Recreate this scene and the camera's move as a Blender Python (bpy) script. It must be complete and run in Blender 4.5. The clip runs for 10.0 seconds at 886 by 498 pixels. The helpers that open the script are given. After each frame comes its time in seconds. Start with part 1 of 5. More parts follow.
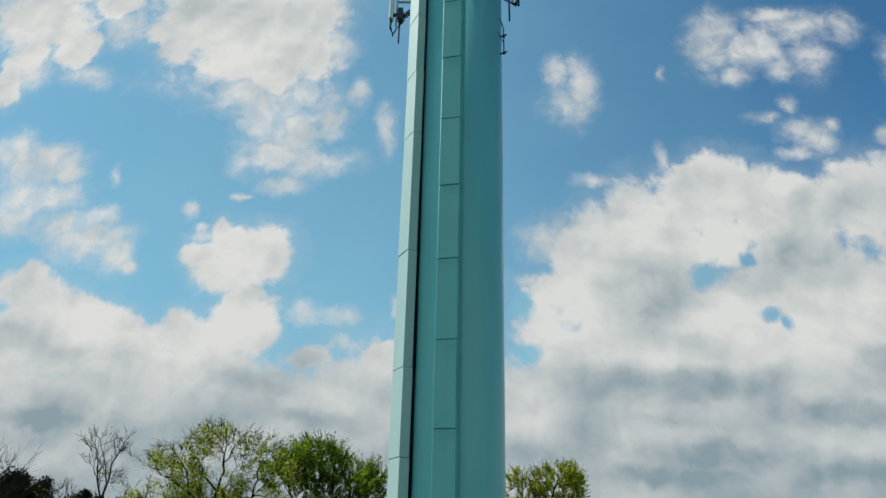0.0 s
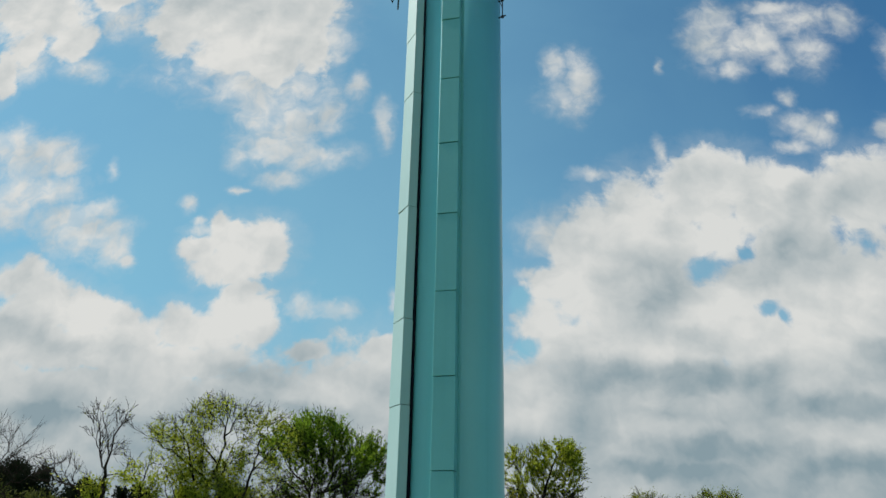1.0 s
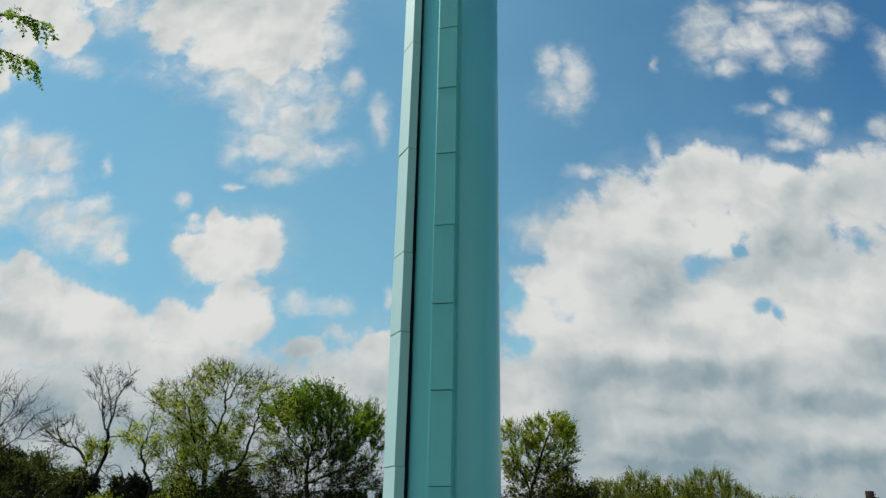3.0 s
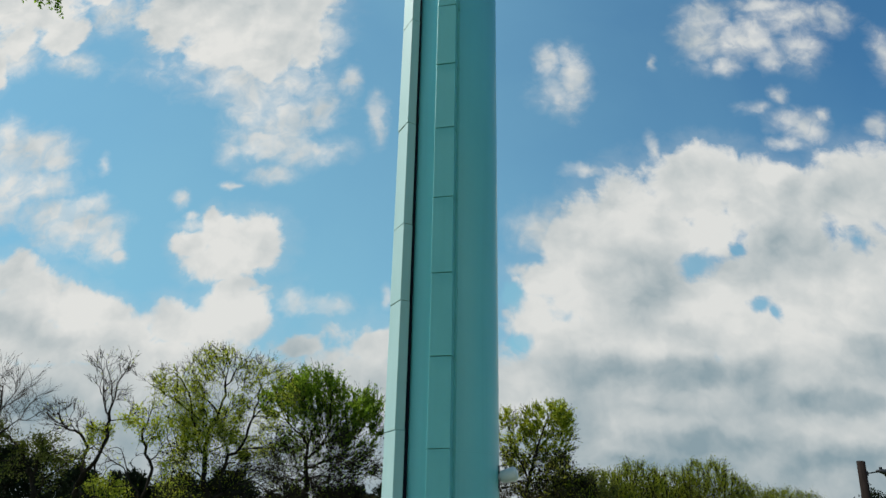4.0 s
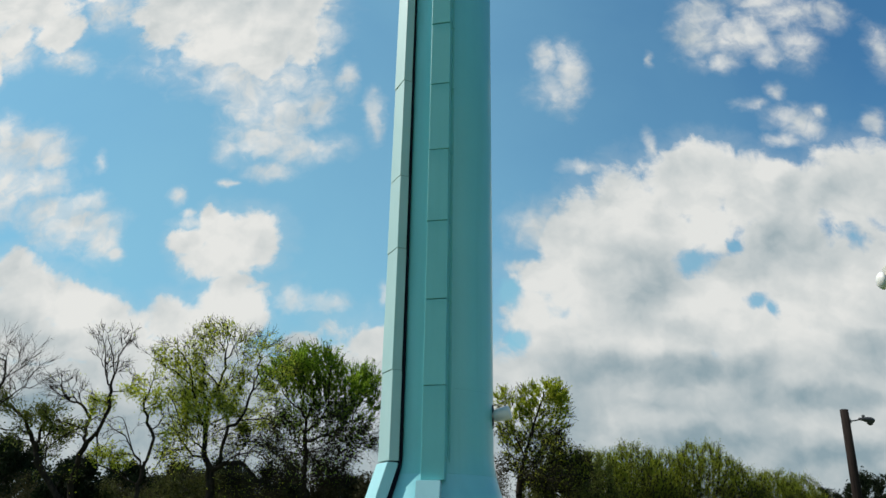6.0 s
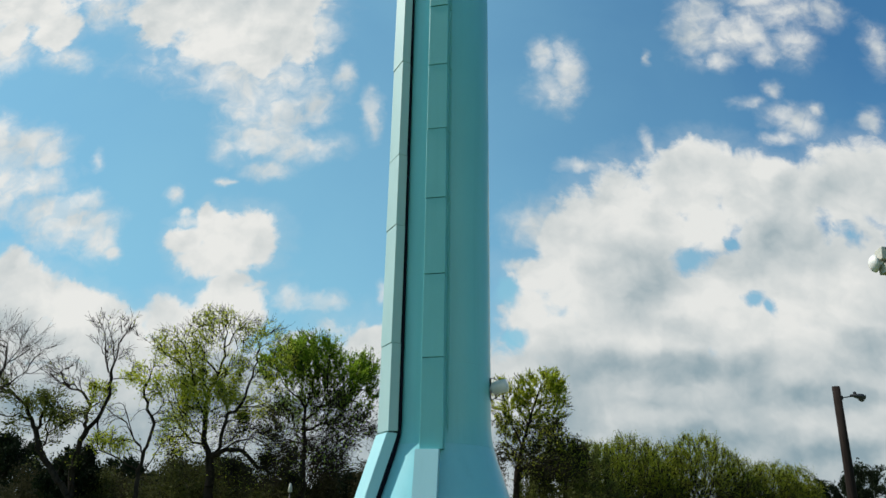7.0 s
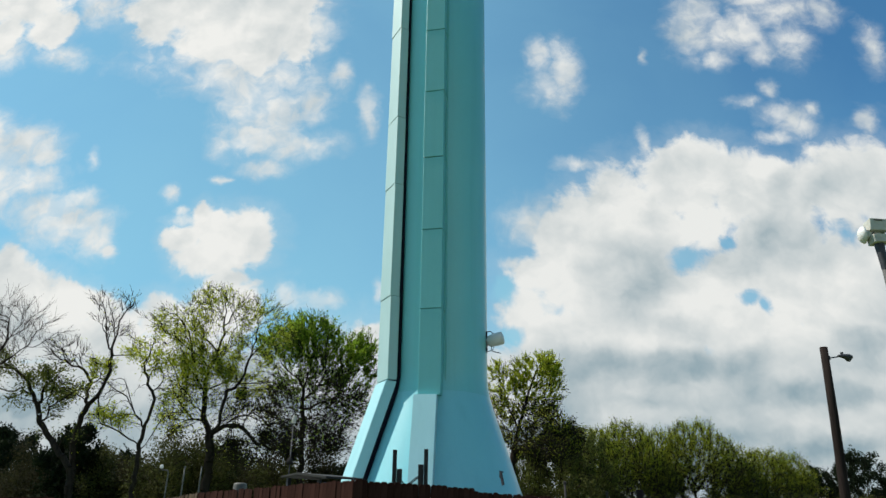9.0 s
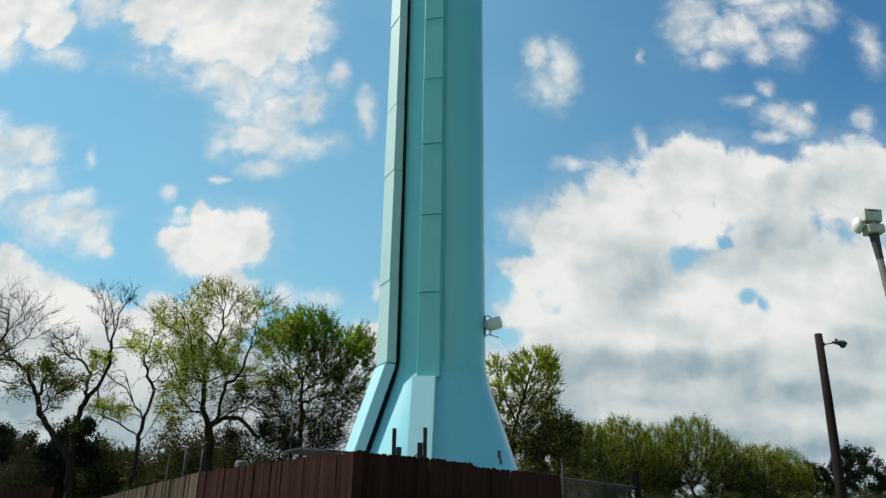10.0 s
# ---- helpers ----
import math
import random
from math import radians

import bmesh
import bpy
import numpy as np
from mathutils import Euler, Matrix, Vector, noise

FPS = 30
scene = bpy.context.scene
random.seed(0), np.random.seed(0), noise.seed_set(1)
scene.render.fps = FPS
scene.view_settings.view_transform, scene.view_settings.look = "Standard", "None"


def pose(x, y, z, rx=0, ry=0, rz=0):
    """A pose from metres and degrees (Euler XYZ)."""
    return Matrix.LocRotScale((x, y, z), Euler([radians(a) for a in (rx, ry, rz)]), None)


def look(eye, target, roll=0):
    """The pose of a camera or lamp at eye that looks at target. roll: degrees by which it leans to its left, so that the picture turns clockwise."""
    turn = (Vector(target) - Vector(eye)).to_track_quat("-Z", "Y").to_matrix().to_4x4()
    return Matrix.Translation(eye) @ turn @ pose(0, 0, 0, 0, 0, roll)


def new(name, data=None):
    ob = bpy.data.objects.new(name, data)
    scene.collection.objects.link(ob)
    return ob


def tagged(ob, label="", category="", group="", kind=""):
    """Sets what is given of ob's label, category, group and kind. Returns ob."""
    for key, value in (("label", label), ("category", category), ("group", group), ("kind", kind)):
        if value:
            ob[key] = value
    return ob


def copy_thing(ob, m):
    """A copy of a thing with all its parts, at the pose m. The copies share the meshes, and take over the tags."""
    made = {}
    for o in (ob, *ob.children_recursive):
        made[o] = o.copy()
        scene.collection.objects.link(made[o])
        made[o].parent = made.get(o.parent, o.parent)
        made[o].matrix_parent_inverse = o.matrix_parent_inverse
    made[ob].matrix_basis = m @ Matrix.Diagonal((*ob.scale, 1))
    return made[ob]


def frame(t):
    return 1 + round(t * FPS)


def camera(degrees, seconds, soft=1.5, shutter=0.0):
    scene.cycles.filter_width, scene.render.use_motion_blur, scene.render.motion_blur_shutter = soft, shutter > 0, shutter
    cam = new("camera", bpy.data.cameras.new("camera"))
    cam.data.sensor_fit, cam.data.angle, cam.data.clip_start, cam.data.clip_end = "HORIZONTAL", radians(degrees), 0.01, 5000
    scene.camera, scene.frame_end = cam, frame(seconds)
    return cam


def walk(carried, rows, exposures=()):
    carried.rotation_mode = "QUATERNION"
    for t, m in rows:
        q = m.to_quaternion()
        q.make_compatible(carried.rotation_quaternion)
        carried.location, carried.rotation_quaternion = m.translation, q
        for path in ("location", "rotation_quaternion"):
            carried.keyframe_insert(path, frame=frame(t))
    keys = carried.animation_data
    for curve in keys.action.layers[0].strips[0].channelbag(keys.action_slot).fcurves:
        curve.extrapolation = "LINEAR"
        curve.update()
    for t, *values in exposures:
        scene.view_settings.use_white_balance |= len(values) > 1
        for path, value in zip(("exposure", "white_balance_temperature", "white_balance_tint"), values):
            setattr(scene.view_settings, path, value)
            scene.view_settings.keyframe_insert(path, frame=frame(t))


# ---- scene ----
cam = camera(65.5, 10.0, soft=1.5)
PATH = [
    (0, (1.642, 5.467, 8.713), (1.497, 7.29, 9.523), 1.4),
    (0.5, (1.635, 5.502, 8.028), (1.493, 7.33, 8.827), 1.35),
    (1, (1.618, 5.61, 7.523), (1.478, 7.44, 8.316), 1.3),
    (1.5, (1.585, 5.634, 7.019), (1.453, 7.466, 7.81), 1.3),
    (2, (1.571, 5.583, 6.498), (1.442, 7.416, 7.288), 1.25),
    (2.5, (1.568, 5.564, 6.004), (1.44, 7.398, 6.792), 1.25),
    (4, (1.539, 5.545, 4.638), (1.419, 7.381, 5.42), 1.15),
    (4.5, (1.554, 5.531, 4.215), (1.437, 7.369, 4.995), 1.1),
    (5, (1.589, 5.513, 3.8), (1.473, 7.352, 4.578), 1.05),
    (5.5, (1.624, 5.508, 3.439), (1.509, 7.347, 4.215), 1.0),
    (7, (1.625, 5.452, 2.324), (1.519, 7.295, 3.095), 0.8),
    (7.5, (1.649, 5.429, 1.998), (1.545, 7.272, 2.768), 0.7),
    (8, (1.64, 5.434, 1.633), (1.538, 7.277, 2.402), 0.7),
    (8.5, (1.624, 5.44, 1.338), (1.525, 7.284, 2.106), 0.7),
    (9, (1.61, 5.433, 0.961), (1.514, 7.278, 1.728), 0.7),
    (9.5, (1.608, 5.433, 0.673), (1.515, 7.278, 1.439), 0.7),
    (10, (1.598, 5.404, 0.478), (1.508, 7.249, 1.244), 0.6),
]
walk(cam, [(t, look(eye, target, roll)) for t, eye, target, roll in PATH],
     exposures=[(0.0, 0.12), (2.5, 0.15), (5.5, 0.24), (10.0, 0.385)])

# ---- sky, clouds and sun ----
SUN_AZIMUTH, SUN_HEIGHT = -83.0, 53.0      # degrees from ahead (+y) to the right, and above the horizon
sun_dir = Vector((math.sin(radians(SUN_AZIMUTH)) * math.cos(radians(SUN_HEIGHT)),
                  math.cos(radians(SUN_AZIMUTH)) * math.cos(radians(SUN_HEIGHT)), math.sin(radians(SUN_HEIGHT))))
sun = new("sun", bpy.data.lights.new("sun", "SUN"))
sun.data.energy, sun.data.angle, sun.data.color = 5.0, radians(0.55), (1.0, 0.94, 0.84)
sun.matrix_world = look(sun_dir * 100, (0, 0, 0))

world = bpy.data.worlds.new("sky")
scene.world = world
world.use_nodes = True
wt = world.node_tree
wt.nodes.clear()


def wnode(kind, **sets):
    n = wt.nodes.new(kind)
    for k, v in sets.items():
        if k == "operation":
            n.operation = v
    return n


def wmath(op, a, b=None, c=None):
    n = wnode("ShaderNodeMath", operation=op)
    for i, v in enumerate((a, b, c)):
        if v is None:
            continue
        if isinstance(v, (int, float)):
            n.inputs[i].default_value = v
        else:
            wt.links.new(v, n.inputs[i])
    return n.outputs[0]


def wvec(op, a, b=None, c=None):
    n = wnode("ShaderNodeVectorMath", operation=op)
    for i, v in enumerate((a, b, c)):
        if v is None:
            continue
        if isinstance(v, tuple):
            n.inputs[i].default_value = v
        else:
            wt.links.new(v, n.inputs[i])
    return n.outputs["Value"] if op in ("LENGTH", "DOT_PRODUCT") else n.outputs["Vector"]


def wstep(value, lo, hi):
    n = wt.nodes.new("ShaderNodeMapRange")
    n.interpolation_type = "SMOOTHSTEP"
    wt.links.new(value, n.inputs["Value"])
    n.inputs["From Min"].default_value, n.inputs["From Max"].default_value = lo, hi
    return n.outputs["Result"]


def wnoise(vec, scale, detail, rough, offset=(0, 0, 0), warp=0.0):
    n = wt.nodes.new("ShaderNodeTexNoise")
    n.inputs["Scale"].default_value, n.inputs["Detail"].default_value = scale, detail
    n.inputs["Roughness"].default_value, n.inputs["Distortion"].default_value = rough, warp
    wt.links.new(wvec("ADD", vec, offset), n.inputs["Vector"])
    return n.outputs["Fac"]


def wmix(fac, a, b):
    n = wt.nodes.new("ShaderNodeMix")
    n.data_type, n.clamp_factor = "RGBA", False
    if isinstance(fac, (int, float)):
        n.inputs["Factor"].default_value = fac
    else:
        wt.links.new(fac, n.inputs["Factor"])
    for i, v in ((6, a), (7, b)):
        if isinstance(v, tuple):
            n.inputs[i].default_value = (*v, 1)
        else:
            wt.links.new(v, n.inputs[i])
    return n.outputs[2]


coord = wt.nodes.new("ShaderNodeTexCoord").outputs["Generated"]
sky = wt.nodes.new("ShaderNodeTexSky")
sky.sky_type, sky.sun_disc = "NISHITA", False
sky.sun_elevation, sky.sun_rotation = radians(SUN_HEIGHT), radians(SUN_AZIMUTH)
sky.air_density, sky.dust_density, sky.ozone_density = 1.0, 0.9, 1.3

# The sky ahead as a flat chart: u to the right, v up, one ahead.
split = wt.nodes.new("ShaderNodeSeparateXYZ")
wt.links.new(coord, split.inputs[0])
ahead = wmath("MAXIMUM", split.outputs[1], 0.12)
join = wt.nodes.new("ShaderNodeCombineXYZ")
wt.links.new(wmath("DIVIDE", split.outputs[0], ahead), join.inputs[0])
wt.links.new(wmath("DIVIDE", split.outputs[2], ahead), join.inputs[1])
plain = join.outputs[0]
axes = wt.nodes.new("ShaderNodeSeparateXYZ")
wt.links.new(plain, axes.inputs[0])
chart_u, chart_v = axes.outputs[0], axes.outputs[1]


def wstir(vec, scale, detail, amount, offset):
    n = wt.nodes.new("ShaderNodeTexNoise")
    n.inputs["Scale"].default_value, n.inputs["Detail"].default_value, n.inputs["Roughness"].default_value = scale, detail, 0.6
    wt.links.new(wvec("ADD", vec, offset), n.inputs["Vector"])
    return wvec("MULTIPLY", wvec("SUBTRACT", n.outputs["Color"], (0.5, 0.5, 0.5)), (amount, amount, 0.0))


# The outlines are stirred at three sizes, so that no heap keeps its oval.
chart = wvec("ADD", plain, wvec("ADD", wstir(plain, 5.0, 2, 0.022, (2, 9, 4)), wvec("ADD", wstir(plain, 15.0, 3, 0.034, (6, 1, 8)), wstir(plain, 48.0, 4, 0.012, (1, 3, 5)))))

# Cumulus heaps, thin wisps, blue gaps, grey bases and bright crests: centre (u, v) and half sizes.
HEAP_UPPER_LEFT = [(-0.562, 0.931, 0.091, 0.097), (-0.439, 0.913, 0.125, 0.116), (-0.352, 0.910, 0.067, 0.098), (-0.472, 0.845, 0.094, 0.058), (-0.389, 0.817, 0.061, 0.056), (-0.588, 0.881, 0.044, 0.059),
                   (-0.317, 0.830, 0.036, 0.057), (-0.865, 0.935, 0.092, 0.059), (-0.780, 0.874, 0.029, 0.046), (-0.875, 0.867, 0.034, 0.051), (-0.426, 0.463, 0.036, 0.035), (-0.386, 0.446, 0.060, 0.045),
                   (-0.476, 0.439, 0.030, 0.022), (-0.411, 0.411, 0.061, 0.035), (-0.348, 0.438, 0.024, 0.042), (-0.443, 0.488, 0.018, 0.019), (-0.393, 0.364, 0.038, 0.021), (-0.822, 1.067, 0.146, 0.078),
                   (-0.733, 0.988, 0.047, 0.041), (-0.894, 0.952, 0.095, 0.073), (-0.798, 0.871, 0.041, 0.049), (-0.462, 1.010, 0.172, 0.118), (-0.908, 0.795, 0.025, 0.059)]
HEAP_LOWER_LEFT = [(-0.391, 0.331, 0.059, 0.035), (-0.360, 0.302, 0.035, 0.036), (-0.486, 0.311, 0.040, 0.035), (-0.438, 0.290, 0.062, 0.036), (-0.768, 0.390, 0.050, 0.037), (-0.715, 0.351, 0.056, 0.043),
                   (-0.644, 0.327, 0.055, 0.034), (-0.588, 0.320, 0.036, 0.026), (-0.738, 0.299, 0.083, 0.055), (-0.566, 0.281, 0.065, 0.034), (-0.656, 0.263, 0.126, 0.045), (-0.457, 0.246, 0.123, 0.037),
                   (-0.277, 0.261, 0.040, 0.021), (-0.167, 0.265, 0.038, 0.023)]
HEAP_RIGHT = [(0.340, 0.527, 0.082, 0.069), (0.418, 0.513, 0.079, 0.073), (0.486, 0.502, 0.061, 0.066), (0.577, 0.528, 0.066, 0.073), (0.634, 0.530, 0.052, 0.081), (0.247, 0.485, 0.080, 0.072),
              (0.183, 0.456, 0.063, 0.069), (0.132, 0.418, 0.045, 0.054), (0.093, 0.376, 0.043, 0.030), (0.076, 0.312, 0.044, 0.043), (0.167, 0.357, 0.098, 0.087), (0.255, 0.389, 0.085, 0.088),
              (0.289, 0.316, 0.165, 0.097), (0.507, 0.347, 0.102, 0.080), (0.582, 0.373, 0.057, 0.127), (0.456, 0.429, 0.076, 0.052), (0.390, 0.277, 0.129, 0.068), (0.120, 0.277, 0.076, 0.048),
              (0.521, 0.252, 0.094, 0.066), (0.240, 0.235, 0.185, 0.058), (0.433, 0.203, 0.156, 0.048), (0.353, 0.457, 0.050, 0.047), (0.380, 0.374, 0.050, 0.038), (0.288, 0.460, 0.061, 0.049)]
WISP_LEFT = [(-0.413, 0.715, 0.043, 0.054), (-0.347, 0.667, 0.046, 0.070), (-0.383, 0.633, 0.052, 0.039), (-0.294, 0.609, 0.059, 0.025), (-0.434, 0.611, 0.020, 0.025), (-0.234, 0.753, 0.018, 0.032),
             (-0.279, 0.694, 0.030, 0.035), (-0.182, 0.675, 0.014, 0.042), (-0.359, 0.568, 0.033, 0.017), (-0.422, 0.544, 0.014, 0.006), (-0.509, 0.525, 0.012, 0.015), (-0.480, 0.492, 0.011, 0.008),
             (-0.654, 0.587, 0.009, 0.020), (-0.705, 0.925, 0.049, 0.039), (-0.757, 0.802, 0.035, 0.023), (-0.878, 0.815, 0.044, 0.029), (-0.288, 0.855, 0.026, 0.065), (-0.430, 0.768, 0.089, 0.052),
             (-0.351, 0.756, 0.062, 0.052), (-0.467, 0.809, 0.117, 0.051)]
HEAP_FAR_LEFT = [(-0.802, 0.612, 0.064, 0.029), (-0.815, 0.540, 0.030, 0.050), (-0.739, 0.592, 0.024, 0.015), (-0.851, 0.638, 0.031, 0.030), (-0.713, 0.497, 0.053, 0.025), (-0.666, 0.515, 0.032, 0.014),
                 (-0.666, 0.471, 0.045, 0.025), (-0.620, 0.436, 0.023, 0.027), (-0.593, 0.413, 0.011, 0.010)]
WISP_FAR_LEFT = [(-0.293, 0.331, 0.028, 0.017), (-0.241, 0.331, 0.032, 0.013), (-0.149, 0.344, 0.009, 0.018), (-0.472, 0.473, 0.025, 0.012), (-0.765, 0.545, 0.070, 0.033), (-0.672, 0.449, 0.058, 0.031)]
WISP_RIGHT = [(0.090, 0.462, 0.049, 0.036), (0.061, 0.394, 0.019, 0.013), (0.119, 0.720, 0.031, 0.031), (0.150, 0.743, 0.024, 0.055), (0.109, 0.774, 0.020, 0.029), (0.281, 0.598, 0.010, 0.030),
              (0.288, 0.572, 0.016, 0.014), (0.163, 0.563, 0.027, 0.011), (0.294, 0.781, 0.006, 0.015), (0.381, 0.829, 0.037, 0.052), (0.407, 0.877, 0.023, 0.036), (0.481, 0.831, 0.033, 0.040),
              (0.494, 0.783, 0.020, 0.023), (0.556, 0.802, 0.032, 0.046), (0.551, 0.872, 0.062, 0.034), (0.618, 0.869, 0.024, 0.033), (0.418, 0.765, 0.023, 0.018), (0.513, 0.901, 0.055, 0.017),
              (0.440, 0.820, 0.044, 0.035), (0.462, 0.683, 0.027, 0.015), (0.498, 0.703, 0.013, 0.018), (0.506, 0.659, 0.031, 0.024), (0.533, 0.639, 0.033, 0.028), (0.498, 0.612, 0.029, 0.015),
              (0.561, 0.661, 0.012, 0.014), (0.686, 0.777, 0.018, 0.046), (0.641, 0.637, 0.018, 0.022)]
GAPS = [(0.326, 0.401, 0.029, 0.025), (0.386, 0.421, 0.014, 0.013), (0.415, 0.334, 0.019, 0.012), (0.430, 0.321, 0.011, 0.017), (0.567, 0.433, 0.023, 0.021), (0.053, 0.269, 0.018, 0.015),
        (0.044, 0.348, 0.021, 0.027)]
BASES = [(0.327, 0.230, 0.089, 0.020), (0.264, 0.235, 0.048, 0.015), (0.158, 0.234, 0.081, 0.022), (0.549, 0.270, 0.043, 0.017), (0.452, 0.403, 0.059, 0.042), (0.233, 0.359, 0.059, 0.055),
         (0.309, 0.285, 0.051, 0.021), (0.484, 0.187, 0.083, 0.013), (-0.739, 0.302, 0.051, 0.024), (-0.377, 0.234, 0.043, 0.014), (-0.689, 0.172, 0.062, 0.013), (-0.276, 0.174, 0.050, 0.013),
         (0.318, 0.135, 0.090, 0.016), (0.493, 0.118, 0.051, 0.015), (0.232, 0.104, 0.075, 0.013)]
CRESTS = [(0.125, 0.360, 0.062, 0.033), (0.201, 0.461, 0.053, 0.045), (0.337, 0.337, 0.040, 0.025), (0.520, 0.342, 0.054, 0.035), (0.476, 0.265, 0.057, 0.018), (0.219, 0.264, 0.064, 0.021),
          (0.342, 0.461, 0.052, 0.029), (0.279, 0.188, 0.071, 0.013), (0.089, 0.312, 0.046, 0.021), (0.567, 0.476, 0.051, 0.025), (-0.389, 0.456, 0.066, 0.040), (-0.668, 0.313, 0.083, 0.028),
          (-0.388, 0.313, 0.053, 0.032), (0.238, 0.157, 0.069, 0.017), (0.462, 0.143, 0.052, 0.016), (0.066, 0.164, 0.048, 0.020)]


def heaps(rows, soft, vec=None):
    """One inside falling to nought at the ovals' edges and below it outside."""
    far = None
    for u, v, a, b in rows:
        d = wvec("LENGTH", wvec("MULTIPLY_ADD", vec or chart, (1 / a, 1 / b, 0), (-u / a, -v / b, 0)))
        if far is None:
            far = d
        else:
            n = wnode("ShaderNodeMath", operation="SMOOTH_MIN")
            wt.links.new(far, n.inputs[0])
            wt.links.new(d, n.inputs[1])
            n.inputs[2].default_value = soft
            far = n.outputs[0]
    return wmath("SUBTRACT", 1.0, far)


def wlerp(fac, a, b):
    return wmath("ADD", wmath("MULTIPLY", a, wmath("SUBTRACT", 1.0, fac)), wmath("MULTIPLY", b, fac))


def centred(value, gain):
    return wmath("MULTIPLY", wmath("SUBTRACT", value, 0.5), gain)


heap = wmath("MAXIMUM", wmath("MAXIMUM", heaps(HEAP_UPPER_LEFT, 0.3), heaps(HEAP_LOWER_LEFT, 0.3)), heaps(HEAP_RIGHT, 0.3))
far_left = wmath("ADD", heaps(HEAP_FAR_LEFT, 0.3), 0.35)
wisp = wmath("MAXIMUM", wmath("MAXIMUM", heaps(WISP_LEFT, 0.25), heaps(WISP_FAR_LEFT, 0.25)), heaps(WISP_RIGHT, 0.25))
wisp = wmath("MAXIMUM", wisp, far_left)
puff = wnoise(chart, 9.0, 9, 0.58, (3.1, 1.7, 0.4), 0.2)
fine = wnoise(plain, 26.0, 8, 0.62, (0.3, 5.2, 1.1), 0.5)
thread = wnoise(chart, 26.0, 5, 0.52, (8.3, 2.2, 4.1), 0.8)
bank = wmath("MULTIPLY", wmath("SUBTRACT", 0.272, chart_v), 9.0)
heap = wmath("MAXIMUM", wmath("MAXIMUM", heap, -2.0), bank)
heap_d = wmath("ADD", wmath("ADD", heap, 0.10), wmath("ADD", centred(puff, 1.5), centred(fine, 0.9)))
wisp_d = wmath("ADD", wmath("ADD", wmath("MAXIMUM", wisp, -2.0), 0.22), wmath("ADD", centred(puff, 1.8), centred(fine, 1.7)))
gap = wstep(wmath("ADD", heaps(GAPS, 0.1), wmath("ADD", centred(puff, -0.8), centred(fine, -1.9))), -0.40, 0.60)
around = wmath("SUBTRACT", wmath("MULTIPLY", wnoise(coord, 2.6, 8, 0.6, (1, 2, 3), 0.2), 5.0), 2.5)
around = wmath("ADD", around, wmath("ADD", wmath("MULTIPLY", split.outputs[1], -0.5), wmath("MULTIPLY", split.outputs[2], -1.1)))
front = wstep(split.outputs[1], 0.25, 0.40)

cover = wmath("MAXIMUM", wstep(heap_d, -0.20, 0.34), wmath("MULTIPLY", wstep(wisp_d, -0.45, 1.15), wmath("ADD", 0.52, wmath("MULTIPLY", wstep(thread, 0.30, 0.66), 0.42))))
# faint mist round every cloud
mist = wmath("MULTIPLY", wstep(wmath("MAXIMUM", heap_d, wmath("SUBTRACT", wisp_d, 0.1)), -0.75, 0.15), 0.16)
cover = wmath("MAXIMUM", cover, mist)
cover = wmath("MULTIPLY", cover, wmath("SUBTRACT", 1.0, wmath("MULTIPLY", gap, 0.88)))
cover = wlerp(front, wstep(around, -0.2, 0.6), cover)


# The sun side of every billow is brighter, the thick bases are blue-grey.
def slope_light(scale, detail, du, dv, gain):
    at = wnoise(chart, scale, detail, 0.52, (3.1, 1.7, 0.4), 0.2)
    to = wnoise(chart, scale, detail, 0.52, (3.1 + du, 1.7 + dv, 0.4), 0.2)
    return wmath("MULTIPLY", wmath("SUBTRACT", at, to), gain)


relief = wmath("ADD", slope_light(5.0, 2, -0.040, 0.055, 0.92), slope_light(13.0, 4, -0.012, 0.020, 0.90))
base_grey = wstep(wmath("ADD", heaps(BASES, 0.5), wmath("ADD", centred(puff, 1.3), centred(fine, 0.4))), -0.8, 0.7)
crest = wstep(wmath("ADD", heaps(CRESTS, 0.6), wmath("ADD", centred(puff, 1.5), centred(fine, 0.4))), -0.9, 0.8)
soft_grey = wstep(wnoise(wvec("MULTIPLY", plain, (1.0, 1.3, 1.0)), 6.0, 4, 0.48, (7, 1, 2), 0.3), 0.34, 0.72)
low = wmath("SUBTRACT", 1.0, wstep(chart_v, 0.06, 0.36))
grey = wmath("ADD", wmath("MULTIPLY", soft_grey, 0.30), wmath("MULTIPLY", base_grey, 0.35))
grey = wmath("ADD", grey, wmath("ADD", wmath("MULTIPLY", low, 0.45), wmath("MULTIPLY", wstep(heap, 0.0, 0.8), 0.10)))
grey = wmath("SUBTRACT", grey, wmath("MULTIPLY", crest, 0.24))
lit = wmath("ADD", wmath("SUBTRACT", 1.0, grey), relief)
# clouds nearer the sun shine more
glow = wstep(wvec("DOT_PRODUCT", coord, tuple(sun_dir)), 0.25, 0.85)
lit = wmath("ADD", wmath("MINIMUM", wmath("MAXIMUM", lit, 0.05), 1.05), wmath("MULTIPLY", glow, 0.10))
cloud_col = wmix(lit, (2.38, 3.36, 3.85), (7.30, 7.45, 7.27))
tint = wt.nodes.new("ShaderNodeMix")
tint.data_type, tint.blend_type = "RGBA", "MULTIPLY"
tint.inputs["Factor"].default_value = 1.0
wt.links.new(sky.outputs[0], tint.inputs[6])
tint.inputs[7].default_value = (0.54, 1.10, 1.27, 1)
